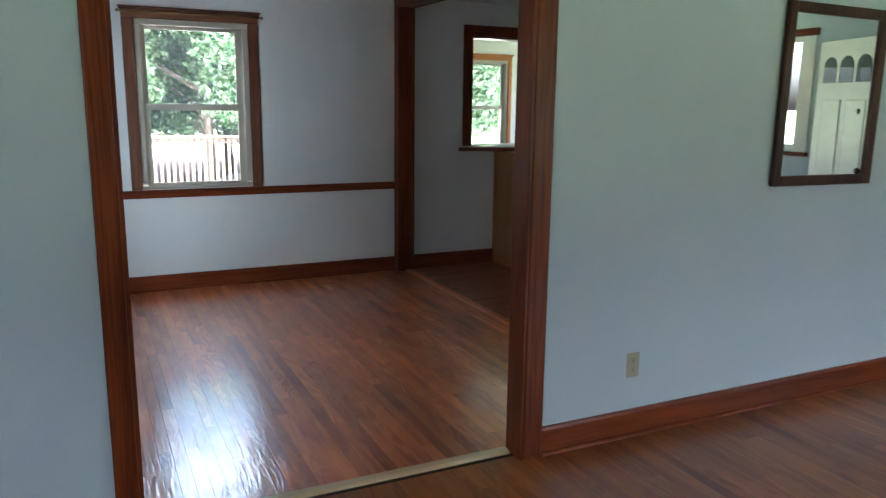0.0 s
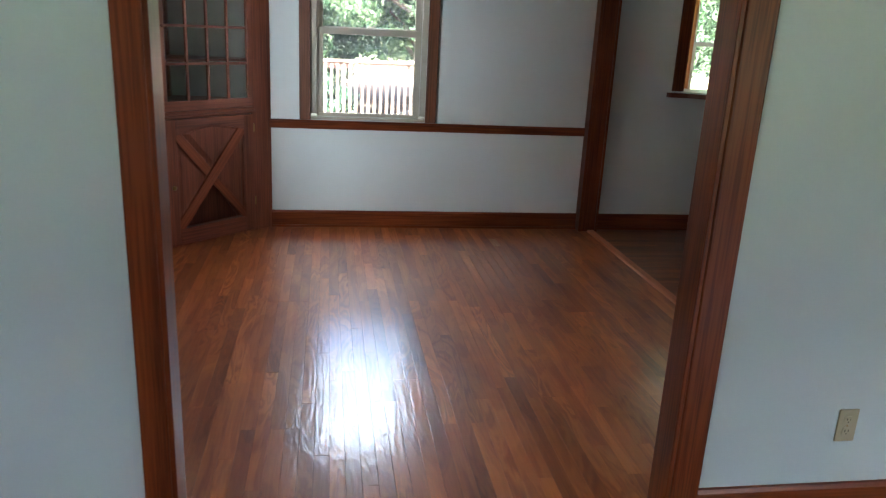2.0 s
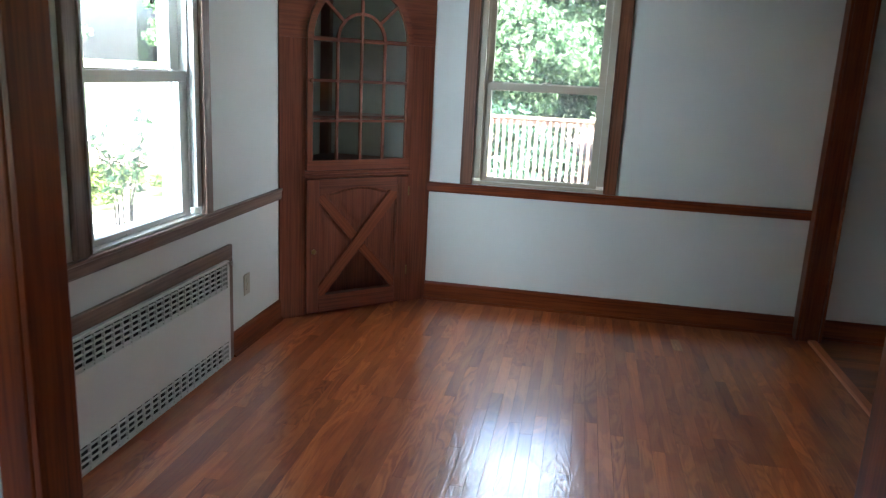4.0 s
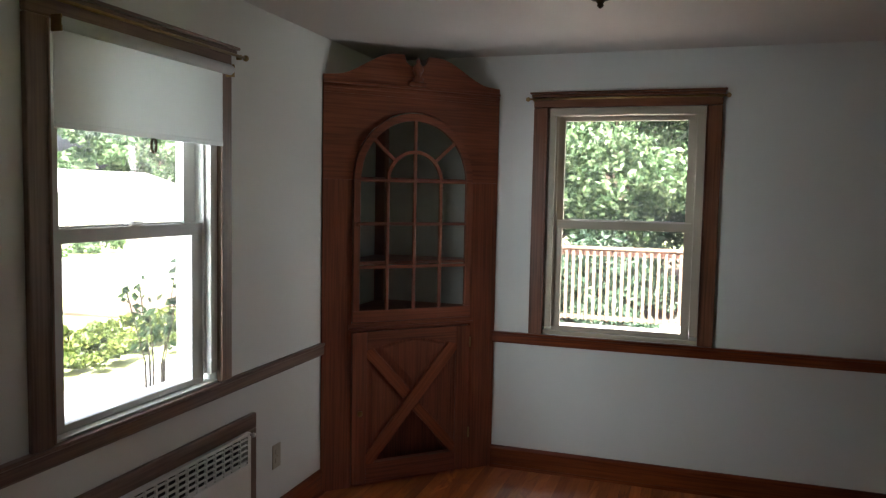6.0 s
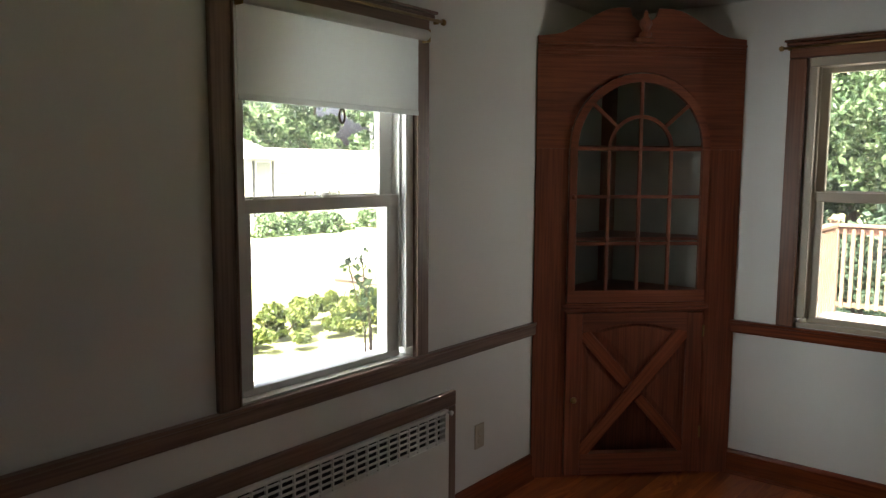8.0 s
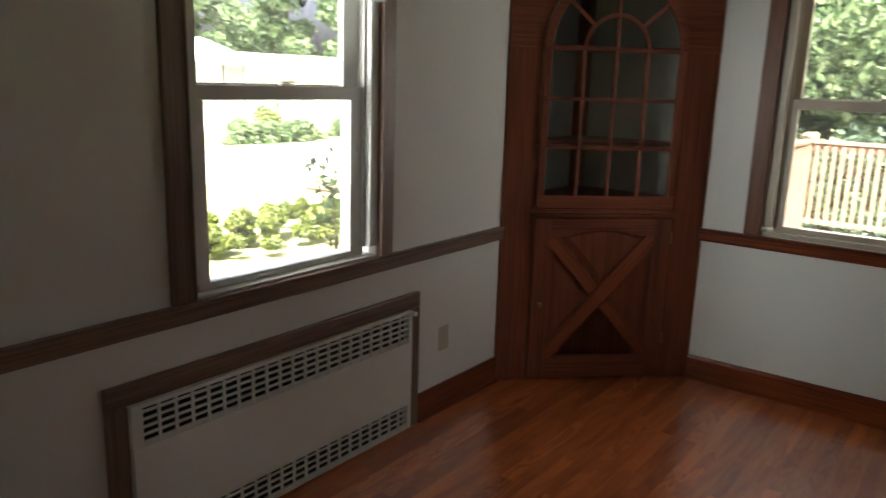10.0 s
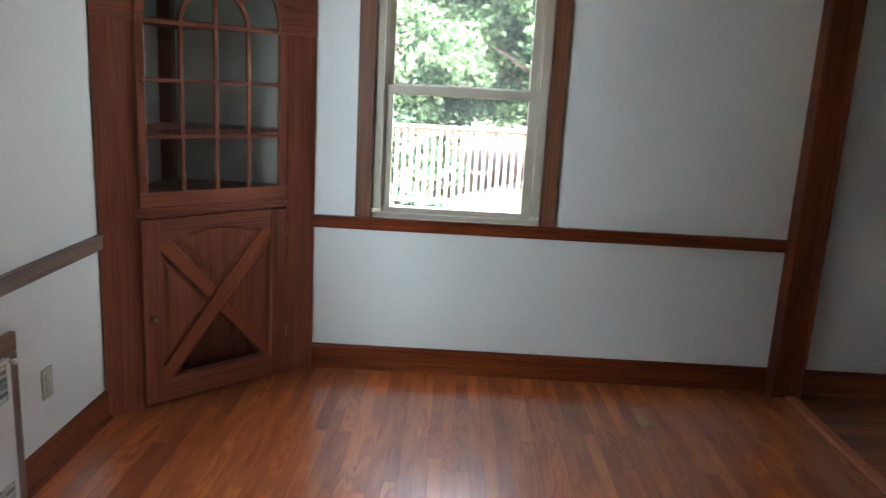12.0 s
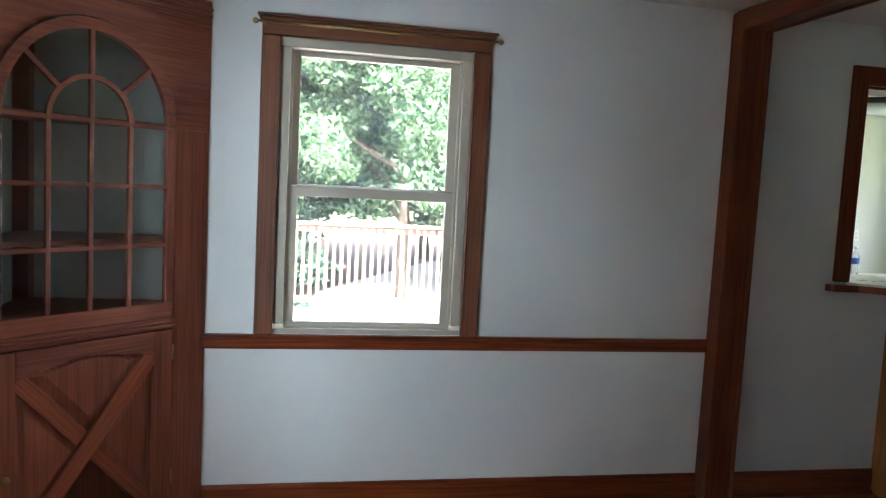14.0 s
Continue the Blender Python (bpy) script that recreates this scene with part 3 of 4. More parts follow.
bar("head_casing", -0.03, -0.0005, -0.42, 0.42, 2.201, 2.27, TRIM["y"], sw)
bar("sill", -0.05, -0.0005, -0.42, 0.42, 1.06, 1.099, TRIM["y"], sw)


# ---- corner cabinet ----
def corner_cabinet():
    cw = math.hypot(0.76, 0.745)
    ang = math.degrees(math.atan2(0.745, 0.76))
    c = thing("corner_cabinet", pose(0.0, -0.745, 0, 0, 0, ang), "dark reddish brown built-in corner cabinet with arched glass door", "cabinet")
    W = {"x": CABW["x"], "z": CABW["z"]}
    # cabinet wood in a lighter copy: light on the raised braces put into colour
    BR = wood("lit_brace_wood", (0.12, 0.034, 0.018), (0.27, 0.079, 0.038), (0.37, 0.12, 0.06), "x", 0.4)
    mid, hg = cw / 2, 0.322
    gl, gr, gz, sp = mid - hg, mid + hg, 0.985, 1.70
    # face frame: an outline with the curved pediment, cut by the arch
    top = [(0.0, 2.247), (0.035, 2.250)]
    for k in range(13):
        s = k / 12
        top.append((0.05 + (mid - 0.17) * s, 2.252 + 0.138 * (0.5 - 0.5 * math.cos(math.pi * s))))
    top += [(mid - 0.075, 2.39), (mid - 0.062, 2.35), (mid - 0.035, 2.33)]
    top += [(cw - u, z) for u, z in reversed(top)]
    hd = 0.365
    arch_in = [(mid - hd * math.cos(k * math.pi / 24), sp + hd * 1.04 * math.sin(k * math.pi / 24)) for k in range(25)]
    outline = [(0.0, sp)] + top + [(cw, sp)] + arch_in[::-1]
    part("pediment", prism(bmesh.new(), outline, -0.012, 0.012), W["x"], c, "curved pediment board")
    bar("stile", 0.0, mid - hd, -0.012, 0.012, 0.0, sp - 0.0005, W["z"], c, 0.002)
    bar("stile", mid + hd, cw, -0.012, 0.012, 0.0, sp - 0.0005, W["z"], c, 0.002)
    bar("waist_rail", mid - hd + 0.001, mid + hd - 0.001, -0.014, 0.012, 0.872, 0.918, W["x"], c, 0.002)
    for z, p in ((0.885, 0.030), (0.900, 0.022)):
        bar("waist_bead", mid - hd - 0.02, mid + hd + 0.02, -p, -0.0145, z, z + 0.010, W["x"], c, 0.003)
    for i, z in enumerate((2.155, 2.180, 2.205)):
        bar("cornice_bead", 0.002, cw - 0.002, -0.018 - 0.005 * i, -0.0125, z, z + 0.014, W["x"], c, 0.004)
    # finial in the broken pediment
    part("finial", lathe(bmesh.new(), [(0.03, 0), (0.03, 0.02), (0.014, 0.028), (0.022, 0.045), (0.032, 0.062), (0.026, 0.085), (0.010, 0.10), (0.012, 0.112), (0.004, 0.13)], 20, (mid, -0.03, 2.245)), W["z"], c, smooth=True)
    bar("finial_block", mid - 0.052, mid + 0.052, -0.036, -0.0125, 2.222, 2.245, W["z"], c, 0.006)
    # upper door
    door = part("glass_door", box(bmesh.new(), mid - hd + 0.004, mid + hd - 0.004, -0.022, 0.004, 0.922, gz, 0.003), W["x"], c)
    for s in (-1, 1):
        a, b = sorted((mid + s * hg, mid + s * (hd - 0.004)))
        bar("door_stile", a, b, -0.022, 0.004, gz, sp, W["z"], door, 0.003)
    ring = [(mid - (hd - 0.004) * math.cos(k * math.pi / 24), sp + (hd + 0.008) * math.sin(k * math.pi / 24)) for k in range(25)]
    ring += [(mid - hg * math.cos(k * math.pi / 24), sp + hg * 1.03 * math.sin(k * math.pi / 24)) for k in range(24, -1, -1)]
    part("arched_rail", prism(bmesh.new(), ring, -0.024, 0.004), W["x"], door)
    mw, y0, y1 = 0.009, -0.018, 0.000
    hx = hg / 2
    rows = [gz + (sp - gz) * k / 3 for k in (1, 2, 3)]
    for z in rows:
        bar("muntin", gl, gr, y0, y1, z - mw, z + mw, W["x"], door, 0.003)
    for u in (mid - hx, mid + hx):
        bar("muntin", u - mw, u + mw, y0 - 0.0007, y1, gz, sp - mw, W["z"], door, 0.003)
    bar("muntin", mid - mw, mid + mw, y0 - 0.0007, y1, gz, sp + hg * 1.03, W["z"], door, 0.003)
    r0, r1 = hx - mw, hx + mw
    arc = [(mid - r1 * math.cos(k * math.pi / 16), sp + r1 * math.sin(k * math.pi / 16)) for k in range(17)]
    arc += [(mid - r0 * math.cos(k * math.pi / 16), sp + r0 * math.sin(k * math.pi / 16)) for k in range(16, -1, -1)]
    part("arched_muntin", prism(bmesh.new(), arc, y0 - 0.0012, y1), W["x"], door)
    for s in (-1, 1):
        d = (s * math.cos(math.radians(42)), math.sin(math.radians(42)))
        n = (-d[1] * mw, d[0] * mw)
        q = [(mid + d[0] * r + f * n[0], sp + d[1] * r + f * n[1]) for r, f in ((hx, -1), (hg * 1.02, -1), (hg * 1.02, 1), (hx, 1))]
        part("muntin", prism(bmesh.new(), q, y0, y1), W["x"], door)
    # panes, one for each light of the door
    edges = [gl, mid - hx, mid, mid + hx, gr]
    for i in range(4):
        for z0, z1 in zip([gz] + rows[:2], rows):
            p = bar("pane", edges[i] + 0.004, edges[i + 1] - 0.004, -0.0085, -0.0065, z0 + 0.004, z1 - 0.004, OLD_GLASS, door, 0)
            p.visible_shadow = False
    fan = [(gl + 0.002, sp)] + [(mid - hg * math.cos(k * math.pi / 24), sp + hg * 1.03 * math.sin(k * math.pi / 24)) for k in range(1, 24)] + [(gr - 0.002, sp)]
    p = part("fan_pane", prism(bmesh.new(), fan, -0.0085, -0.0065), OLD_GLASS, door)
    p.visible_shadow = False
    part("knob", lathe(bmesh.new(), [(0.008, 0), (0.008, 0.012), (0.014, 0.018), (0.012, 0.026), (0.004, 0.029)], 16), W["x"], door, smooth=True).matrix_local = pose(mid - hd + 0.022, -0.022, 1.46, 90)
    # lower door: frame, recessed panel, crossed braces
    l0, l1 = mid - hd + 0.004, mid + hd - 0.004
    a0, a1 = l0 + 0.0855, l1 - 0.0855
    cx, cz = mid, 0.455
    pan = [(l0, 0.012), (a0 + 0.02, 0.10), (cx, cz), (a1 - 0.02, 0.10), (l1, 0.012), (l1, 0.868), (l0, 0.868)]
    lo = part("lower_door", prism(bmesh.new(), pan, 0.030, 0.038), W["z"], c)
    bar("recessed_panel", a0 - 0.03, a1 + 0.03, 0.13, 0.138, 0.02, 0.60, W["z"], lo, 0)
    for u0, u1 in ((l0, a0 - 0.0005), (a1 + 0.0005, l1)):
        bar("door_stile", u0, u1, -0.024, 0.0295, 0.012, 0.868, W["z"], lo, 0.004)
    bar("bottom_rail", a0, a1, -0.024, 0.0295, 0.012, 0.125, W["x"], lo, 0.004)
    rail = [(a0, 0.868), (a0, 0.765)] + [(a0 + (a1 - a0) * k / 12, 0.765 + 0.050 * math.sin(math.pi * k / 12)) for k in range(1, 12)] + [(a1, 0.765), (a1, 0.868)]
    part("top_rail", prism(bmesh.new(), rail, -0.024, 0.0295), W["x"], lo)

    def field(name, pts, y_flat, y_top):
        """A panel with a raised, bevelled middle."""
        bm2 = prism(bmesh.new(), pts, y_flat, 0.0295)
        gx, gz_ = sum(p[0] for p in pts) / len(pts), sum(p[1] for p in pts) / len(pts)
        def ring(f, y):
            return [bm2.verts.new((gx + (p[0] - gx) * f, y, gz_ + (p[1] - gz_) * f)) for p in pts]
        r0_, r1_ = ring(0.80, y_flat - 0.0002), ring(0.62, y_top)
        for i_ in range(len(pts)):
            k_ = (i_ + 1) % len(pts)
            bm2.faces.new((r0_[i_], r0_[k_], r1_[k_], r1_[i_]))
        bm2.faces.new(r1_)
        bmesh.ops.recalc_face_normals(bm2, faces=bm2.faces)
        part(name, bm2, W["z"], lo)
    arch = [(a1 - (a1 - a0) * k / 12, 0.764 + 0.050 * math.sin(math.pi * k / 12)) for k in range(13)]
    field("raised_panel", [(cx, cz)] + arch, -0.006, -0.015)
    field("raised_panel", [(cx, cz), (a0, 0.762), (a0, 0.13)], -0.006, -0.012)
    field("raised_panel", [(cx, cz), (a1, 0.13), (a1, 0.762)], -0.006, -0.012)

    def brace(name, p, q, wd, y0_):
        d = Vector(q) - Vector(p)
        ob = part(name, box(bmesh.new(), 0, d.length, y0_, 0.001, -wd / 2, wd / 2, 0.003), BR, lo)
        ob.matrix_local = pose(p[0], 0, p[1], 0, -math.degrees(math.atan2(d.y, d.x)), 0)
    brace("brace", (a0 - 0.015, 0.110), (a1 + 0.015, 0.800), 0.070, -0.0225)
    brace("half_brace", (a0 - 0.010, 0.780), (cx - 0.028, cz + 0.036), 0.062, -0.018)
    brace("half_brace", (cx + 0.028, cz - 0.036), (a1 + 0.010, 0.130), 0.055, -0.014)
    part("knob", lathe(bmesh.new(), [(0.008, 0), (0.007, 0.012), (0.016, 0.018), (0.015, 0.026), (0.005, 0.031)], 16), BRASS, lo, "worn brass knob", True).matrix_local = pose(l0 + 0.04, -0.024, 0.42, 90)
    for z in (0.2, 0.74):
        part("hinge", rod(bmesh.new(), (l1 + 0.002, -0.026, z), (l1 + 0.002, -0.026, z + 0.06), 0.005, 10), BRASS, lo)
    # inside: painted backs along the two walls, shelves, dark corner post
    R = Matrix.Rotation(-math.radians(ang), 4, "Z")

    def inside(name, x0, x1, yy0, yy1, z0, z1, mat_):
        bm2 = box(bmesh.new(), x0, x1, yy0 + 0.745, yy1 + 0.745, z0, z1)
        bmesh.ops.transform(bm2, matrix=R, verts=bm2.verts)
        return part(name, bm2, mat_, c)
    inside("back_panel", 0.004, 0.012, -0.70, -0.004, 0.90, 2.22, INSIDE)
    inside("back_panel", 0.0125, 0.70, -0.012, -0.004, 0.90, 2.22, INSIDE)
    inside("corner_post", 0.0125, 0.075, -0.075, -0.0125, 0.90, 2.22, CABW["z"])
    for z in (0.952, 1.235, 1.70):
        tri = [(0.03, 0.0135), (cw - 0.03, 0.0135), (cw * 0.52 + 0.03, cw * 0.49 - 0.02), (cw * 0.52 - 0.03, cw * 0.49 - 0.02)]
        part("shelf", prism(bmesh.new(), tri, z, z + 0.018, "z"), CABW["x"], c)
    tri = [(0.02, 0.0135), (cw - 0.02, 0.0135), (cw * 0.52 + 0.03, cw * 0.49 - 0.02), (cw * 0.52 - 0.03, cw * 0.49 - 0.02)]
    part("inner_top", prism(bmesh.new(), tri, 2.225, 2.24, "z"), CABW["x"], c)
    return c


corner_cabinet()


# ---- radiator cover under the west window ----
def radiator():
    m = pose(0, -2.128, 0, 0, 0, 90)
    r = thing("radiator_cover", m, "white steel radiator cover with louvred grilles in a brown wooden frame", "radiator")
    hw, tw = 0.7235, 0.068
    fr = part("wood_frame", box(bmesh.new(), -hw, hw, -0.024, -0.0005, 0.557, 0.625, 0.005), CASE_HAZED["x"], r)
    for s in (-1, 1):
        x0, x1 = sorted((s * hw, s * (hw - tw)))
        bar("frame_side", x0, x1, -0.024, -0.0005, 0.0, 0.5565, CASE_HAZED["z"], fr, 0.005)
    pw_ = hw - tw - 0.002
    # black sheet on the wall in place of a shaded hollow behind the grilles
    bar("cavity_shade_sheet", -pw_, pw_, -0.004, -0.001, 0.012, 0.555, DARK, r, 0)
    g0, g1 = -pw_ + 0.032, pw_ - 0.022
    bar("front_panel", -pw_, pw_, -0.040, -0.0045, 0.126, 0.418, STEEL, r, 0.002)
    bar("panel_edge", -pw_, g0, -0.040, -0.0045, 0.012, 0.1255, STEEL, r, 0.002)
    bar("panel_edge", -pw_, g0, -0.040, -0.0045, 0.4185, 0.5565, STEEL, r, 0.002)
    bar("panel_edge", g1, pw_, -0.040, -0.0045, 0.012, 0.1255, STEEL, r, 0.002)
    bar("panel_edge", g1, pw_, -0.040, -0.0045, 0.4185, 0.5565, STEEL, r, 0.002)
    bar("panel_edge", g0, g1, -0.040, -0.0045, 0.543, 0.5565, STEEL, r, 0.002)
    bar("panel_edge", g0, g1, -0.040, -0.0285, 0.012, 0.020, STEEL, r, 0.002)
    for nm, z0, z1, n, lean in (("upper_grille", 0.4185, 0.5425, 5, 0.006), ("lower_grille", 0.0205, 0.1255, 4, 0.003)):
        g = part(nm, box(bmesh.new(), g0, g1, -0.034, -0.030, z0, z0 + 0.004), STEEL, r)
        step = (z1 - z0) / n
        for k in range(n):
            z = z0 + step * (k + 0.5)
            pr = [(-0.040, z - 0.0025), (-0.039, z + 0.0015), (-0.031, z + lean * 0.6), (-0.030, z + lean * 0.6 - 0.001), (-0.036, z - 0.001), (-0.038, z - 0.0035)]
            part("louvre", prism(bmesh.new(), pr, g0, g1, "x"), STEEL, g)
        cols = 21
        for k in range(cols + 1):
            u = g0 + (g1 - g0) * k / cols
            bar("divider", u - 0.0032, u + 0.0032, -0.0405, -0.0295, z0, z1, STEEL, g, 0)
    part("damper_knob", lathe(bmesh.new(), [(0.006, 0), (0.006, 0.012), (0.011, 0.014), (0.010, 0.022)], 14), STEEL, r, smooth=True).matrix_local = pose(pw_ - 0.006, -0.040, 0.546, 90)
    return r


radiator()


# ---- wall fittings ----
def duplex_outlet(m, mat_, label, blank=False):
    o = thing("wall_outlet", m, label, "outlet")
    part("cover_plate", box(bmesh.new(), -0.036, 0.036, -0.006, -0.0005, -0.059, 0.059, 0.003), mat_, o)
    for z in (-0.021, 0.021):
        pts = [(0.0165 * math.cos(k * math.pi / 10), z + max(-0.0135, min(0.0135, 0.0175 * math.sin(k * math.pi / 10)))) for k in range(20)]
        f = part("receptacle", prism(bmesh.new(), pts, -0.0085, -0.0062), mat_, o)
        if not blank:
            for x in (-0.006, 0.006):
                bar("slot", x - 0.0012, x + 0.0012, -0.0092, -0.0086, z - 0.001, z + 0.007, DARK, f, 0)
            bar("slot", -0.002, 0.002, -0.0092, -0.0086, z - 0.009, z - 0.005, DARK, f, 0)
    part("screw", lathe(bmesh.new(), [(0.0035, 0), (0.003, 0.001)], 10), BRASS, o).matrix_local = pose(0, -0.0062, 0, 90)
    return o


duplex_outlet(pose(2.888, YL, 0.345), ALMOND, "almond duplex outlet on the pale grey wall")
duplex_outlet(pose(0, -1.199, 0.352, 0, 0, 90), TAN_PLATE, "tan outlet plate beside radiator cover", True)

mir = thing("wall_mirror", pose(4.02, YL, 1.58, 0, 0.6, 0), "rectangular wall mirror in dark brown wooden frame", "mirror")
bar("glass", -0.315, 0.315, -0.014, -0.010, -0.395, 0.395, MIRROR, mir, 0)
for s in (-1, 1):
    a, b = sorted((s * 0.305, s * 0.358))
    bar("frame_side", a, b, -0.030, -0.001, -0.436, 0.436, FRAME_DK, mir, 0.007)
    a, b = sorted((s * 0.385, s * 0.4355))
    bar("frame_rail", -0.3045, 0.3045, -0.030, -0.001, a, b, FRAME_DK, mir, 0.007)

# front door, standing open in the living room
dr = thing("front_door", pose(6.93, -6.12, 0, 0, 0, 110), "white panelled front door with three arched lights, standing open", "door")
bar("leaf", 0.0, 0.86, -0.02, 0.02, 0.012, 2.12, WHITE, dr, 0.004)
for k in range(3):
    u0 = 0.09 + 0.24 * k
    pts = [(u0, 1.75), (u0 + 0.19, 1.75)] + [(u0 + 0.095 + 0.095 * math.cos(j * math.pi / 10), 1.885 + 0.095 * math.sin(j * math.pi / 10)) for j in range(11)]
    part("light", prism(bmesh.new(), pts, 0.0205, 0.026), OLD_GLASS, dr, "small arched glass light")
    part("light_back", prism(bmesh.new(), pts, 0.0202, 0.0204), SHUTTER, dr)
for z0, z1 in ((0.2, 0.75), (0.9, 1.6)):
    for u0 in (0.12, 0.47):
        bar("raised_panel", u0, u0 + 0.27, 0.0205, 0.028, z0, z1, WHITE, dr, 0.006)
part("door_knob", lathe(bmesh.new(), [(0.012, 0), (0.012, 0.03), (0.028, 0.04), (0.026, 0.06), (0.01, 0.068)], 18), BRONZE, dr, "dark metal knob", True).matrix_local = pose(0.79, 0.02, 1.0, -90)
part("door_knocker", lathe(bmesh.new(), [(0.02, 0), (0.03, 0.006), (0.012, 0.014)], 18), BRONZE, dr, "dark metal knocker", True).matrix_local = pose(0.66, 0.02, 1.5, -90)

# dining room ceiling lamp
lamp = thing("ceiling_lamp", pose(1.53, -1.60, 2.44), "small brass ceiling lamp with ribbed glass bowl", "ceiling lamp")
part("canopy", lathe(bmesh.new(), [(0.065, -0.001), (0.062, -0.012), (0.03, -0.024), (0.012, -0.03)], 24), BRASS, lamp, smooth=True)
bm = lathe(bmesh.new(), [(0.055, -0.022), (0.085, -0.035), (0.092, -0.06), (0.075, -0.095), (0.035, -0.112)], 28)
for i, v in enumerate(bm.verts):
    if i % 2:
        v.co.x *= 0.965
        v.co.y *= 0.965
part("glass_bowl", bm, OLD_GLASS, lamp)
part("stem", rod(bmesh.new(), (0, 0, -0.03), (0, 0, -0.112), 0.008), BRASS, lamp)
part("finial", lathe(bmesh.new(), [(0.035, -0.112), (0.032, -0.122), (0.016, -0.128), (0.010, -0.136), (0.013, -0.143), (0.004, -0.152)], 18), BRONZE, lamp, smooth=True)


# ---- hall and pass-through ----
pt = thing("trim_pass_through", pose(0, 0, 0), "dark brown wooden casing around the kitchen pass-through", "trim", kind="structure")
bar("side_casing", 3.875, 3.965, -0.022, -0.0005, 1.135, 2.235, TRIM["z"], pt, 0.005)
bar("head_casing", 3.9655, 5.525, -0.022, -0.0005, 2.14, 2.235, TRIM["x"], pt, 0.005)
bar("side_casing", 5.435, 5.525, -0.022, -0.0005, 1.135, 2.1395, TRIM["z"], pt, 0.005)
bar("jamb", 3.9645, 3.98, 0.0, 0.2, 1.135, 2.14, TRIM["z"], pt, 0.002)
bar("head_jamb", 3.9805, 5.435, 0.0, 0.2, 2.125, 2.1405, TRIM["x"], pt, 0.002)
bt = thing("bar_top", pose(0, 0, 0), "pale laminate bar top with dark wooden edge", "counter")
outline = [(3.84, -0.035), (3.855, -0.05), (3.99, -0.06), (4.19, -0.20), (5.62, -0.20), (5.62, -0.001), (3.966, -0.001), (3.84, -0.001)]
part("edge_board", prism(bmesh.new(), outline, 1.087, 1.122, "z"), TRIM["x"], bt)
part("laminate", prism(bmesh.new(), [(3.967, -0.001), (3.99, -0.05), (4.195, -0.19), (5.43, -0.19), (5.43, 0.33), (3.967, 0.33)], 1.1225, 1.134, "z"), LAMINATE, bt)
kc = thing("base_cabinet", pose(0, 0, 0), "oak base cabinet with plain end panel below bar top", "cabinet")
bar("carcass", 4.252, 5.6, -0.62, -0.0005, 0.0, 0.90, OAK, kc, 0.003)
bar("end_panel", 4.235, 4.2515, -0.62, -0.0005, 0.0, 1.0865, OAK, kc, 0.003)
bar("corner_trim", 4.228, 4.2345, -0.05, -0.001, 0.0, 1.0865, ORANGE, kc, 0.002)
bar("base_trim", 4.228, 4.2345, -0.62, -0.0505, 0.0, 0.10, ORANGE, kc, 0.002)
bar("worktop", 4.252, 5.6, -0.64, -0.0005, 0.9005, 0.935, LAMINATE, kc, 0.003)

kp = thing("kitchen_counter", pose(0, 0, 0), "white kitchen counter with pale laminate worktop", "counter")
bar("cabinet_body", 4.7, 7.19, 2.06, 2.62, 0.0, 0.86, WHITE, kp, 0.003)
bar("worktop", 4.65, 7.19, 2.02, 2.68, 0.8605, 0.90, LAMINATE, kp, 0.005)
btl = thing("plastic_bottle", pose(6.15, 2.56, 0.9005) @ Matrix.Diagonal((1.25, 1.25, 1.25, 1)), "clear plastic water bottle standing on the counter", "bottle")
part("body", lathe(bmesh.new(), [(0.028, 0), (0.032, 0.01), (0.031, 0.06), (0.033, 0.10), (0.031, 0.135), (0.014, 0.175), (0.012, 0.19)], 20), PET, btl, smooth=True)
part("cap", lathe(bmesh.new(), [(0.0145, 0.1905), (0.0145, 0.205), (0.012, 0.207)], 16), WHITE, btl)
part("label_band", lathe(bmesh.new(), [(0.0335, 0.075), (0.0338, 0.10), (0.0335, 0.12)], 20), BLUE_LABEL, btl, "blue paper label")
duplex_outlet(pose(6.75, 3.3, 1.22), WHITE, "white outlet on the kitchen wall")
kl = thing("kitchen_ceiling_lamp", pose(6.02, 2.3, 2.44), "frosted dome ceiling lamp with dark metal rim", "ceiling lamp")
part("rim", lathe(bmesh.new(), [(0.20, -0.001), (0.21, -0.02), (0.195, -0.04), (0.17, -0.045)], 32), BRONZE, kl, smooth=True)
part("dome", lathe(bmesh.new(), [(0.17, -0.0455), (0.15, -0.085), (0.10, -0.115), (0.04, -0.13), (0.005, -0.132)], 32), WHITE, kl, smooth=True)


# ---- outdoors ----
def ground():
    bm = bmesh.new()
    n = 40
    span = 400.0
    vs = {}
    for i in range(n + 1):
        for j in range(n + 1):
            u, v = (i / n * 2 - 1), (j / n * 2 - 1)
            x, y = math.copysign(abs(u) ** 2.5, u) * span, math.copysign(abs(v) ** 2.5, v) * span
            vs[i, j] = bm.verts.new((x, y, -0.62 - min(max(-x - 8, 0), 30) * 0.03))
    for i in range(n):
        for j in range(n):
            bm.faces.new((vs[i, j], vs[i + 1, j], vs[i + 1, j + 1], vs[i, j + 1]))
    return tagged(mesh_ob("ground", bm, GRASS_M), "dry sunlit lawn reaching to the houses", "lawn", kind="structure")


ground()
slab("pavement", -4.6, -0.9, -9.0, 8.0, -0.7, -0.60, PAVE, "pale sunlit paved path beside the house", "path")
slab("road", -17.5, -11.0, -60, 90, -0.95, -0.70, ROADM, "pale sunlit asphalt road", "road")
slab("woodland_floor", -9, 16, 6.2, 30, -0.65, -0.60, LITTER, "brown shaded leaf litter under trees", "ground")

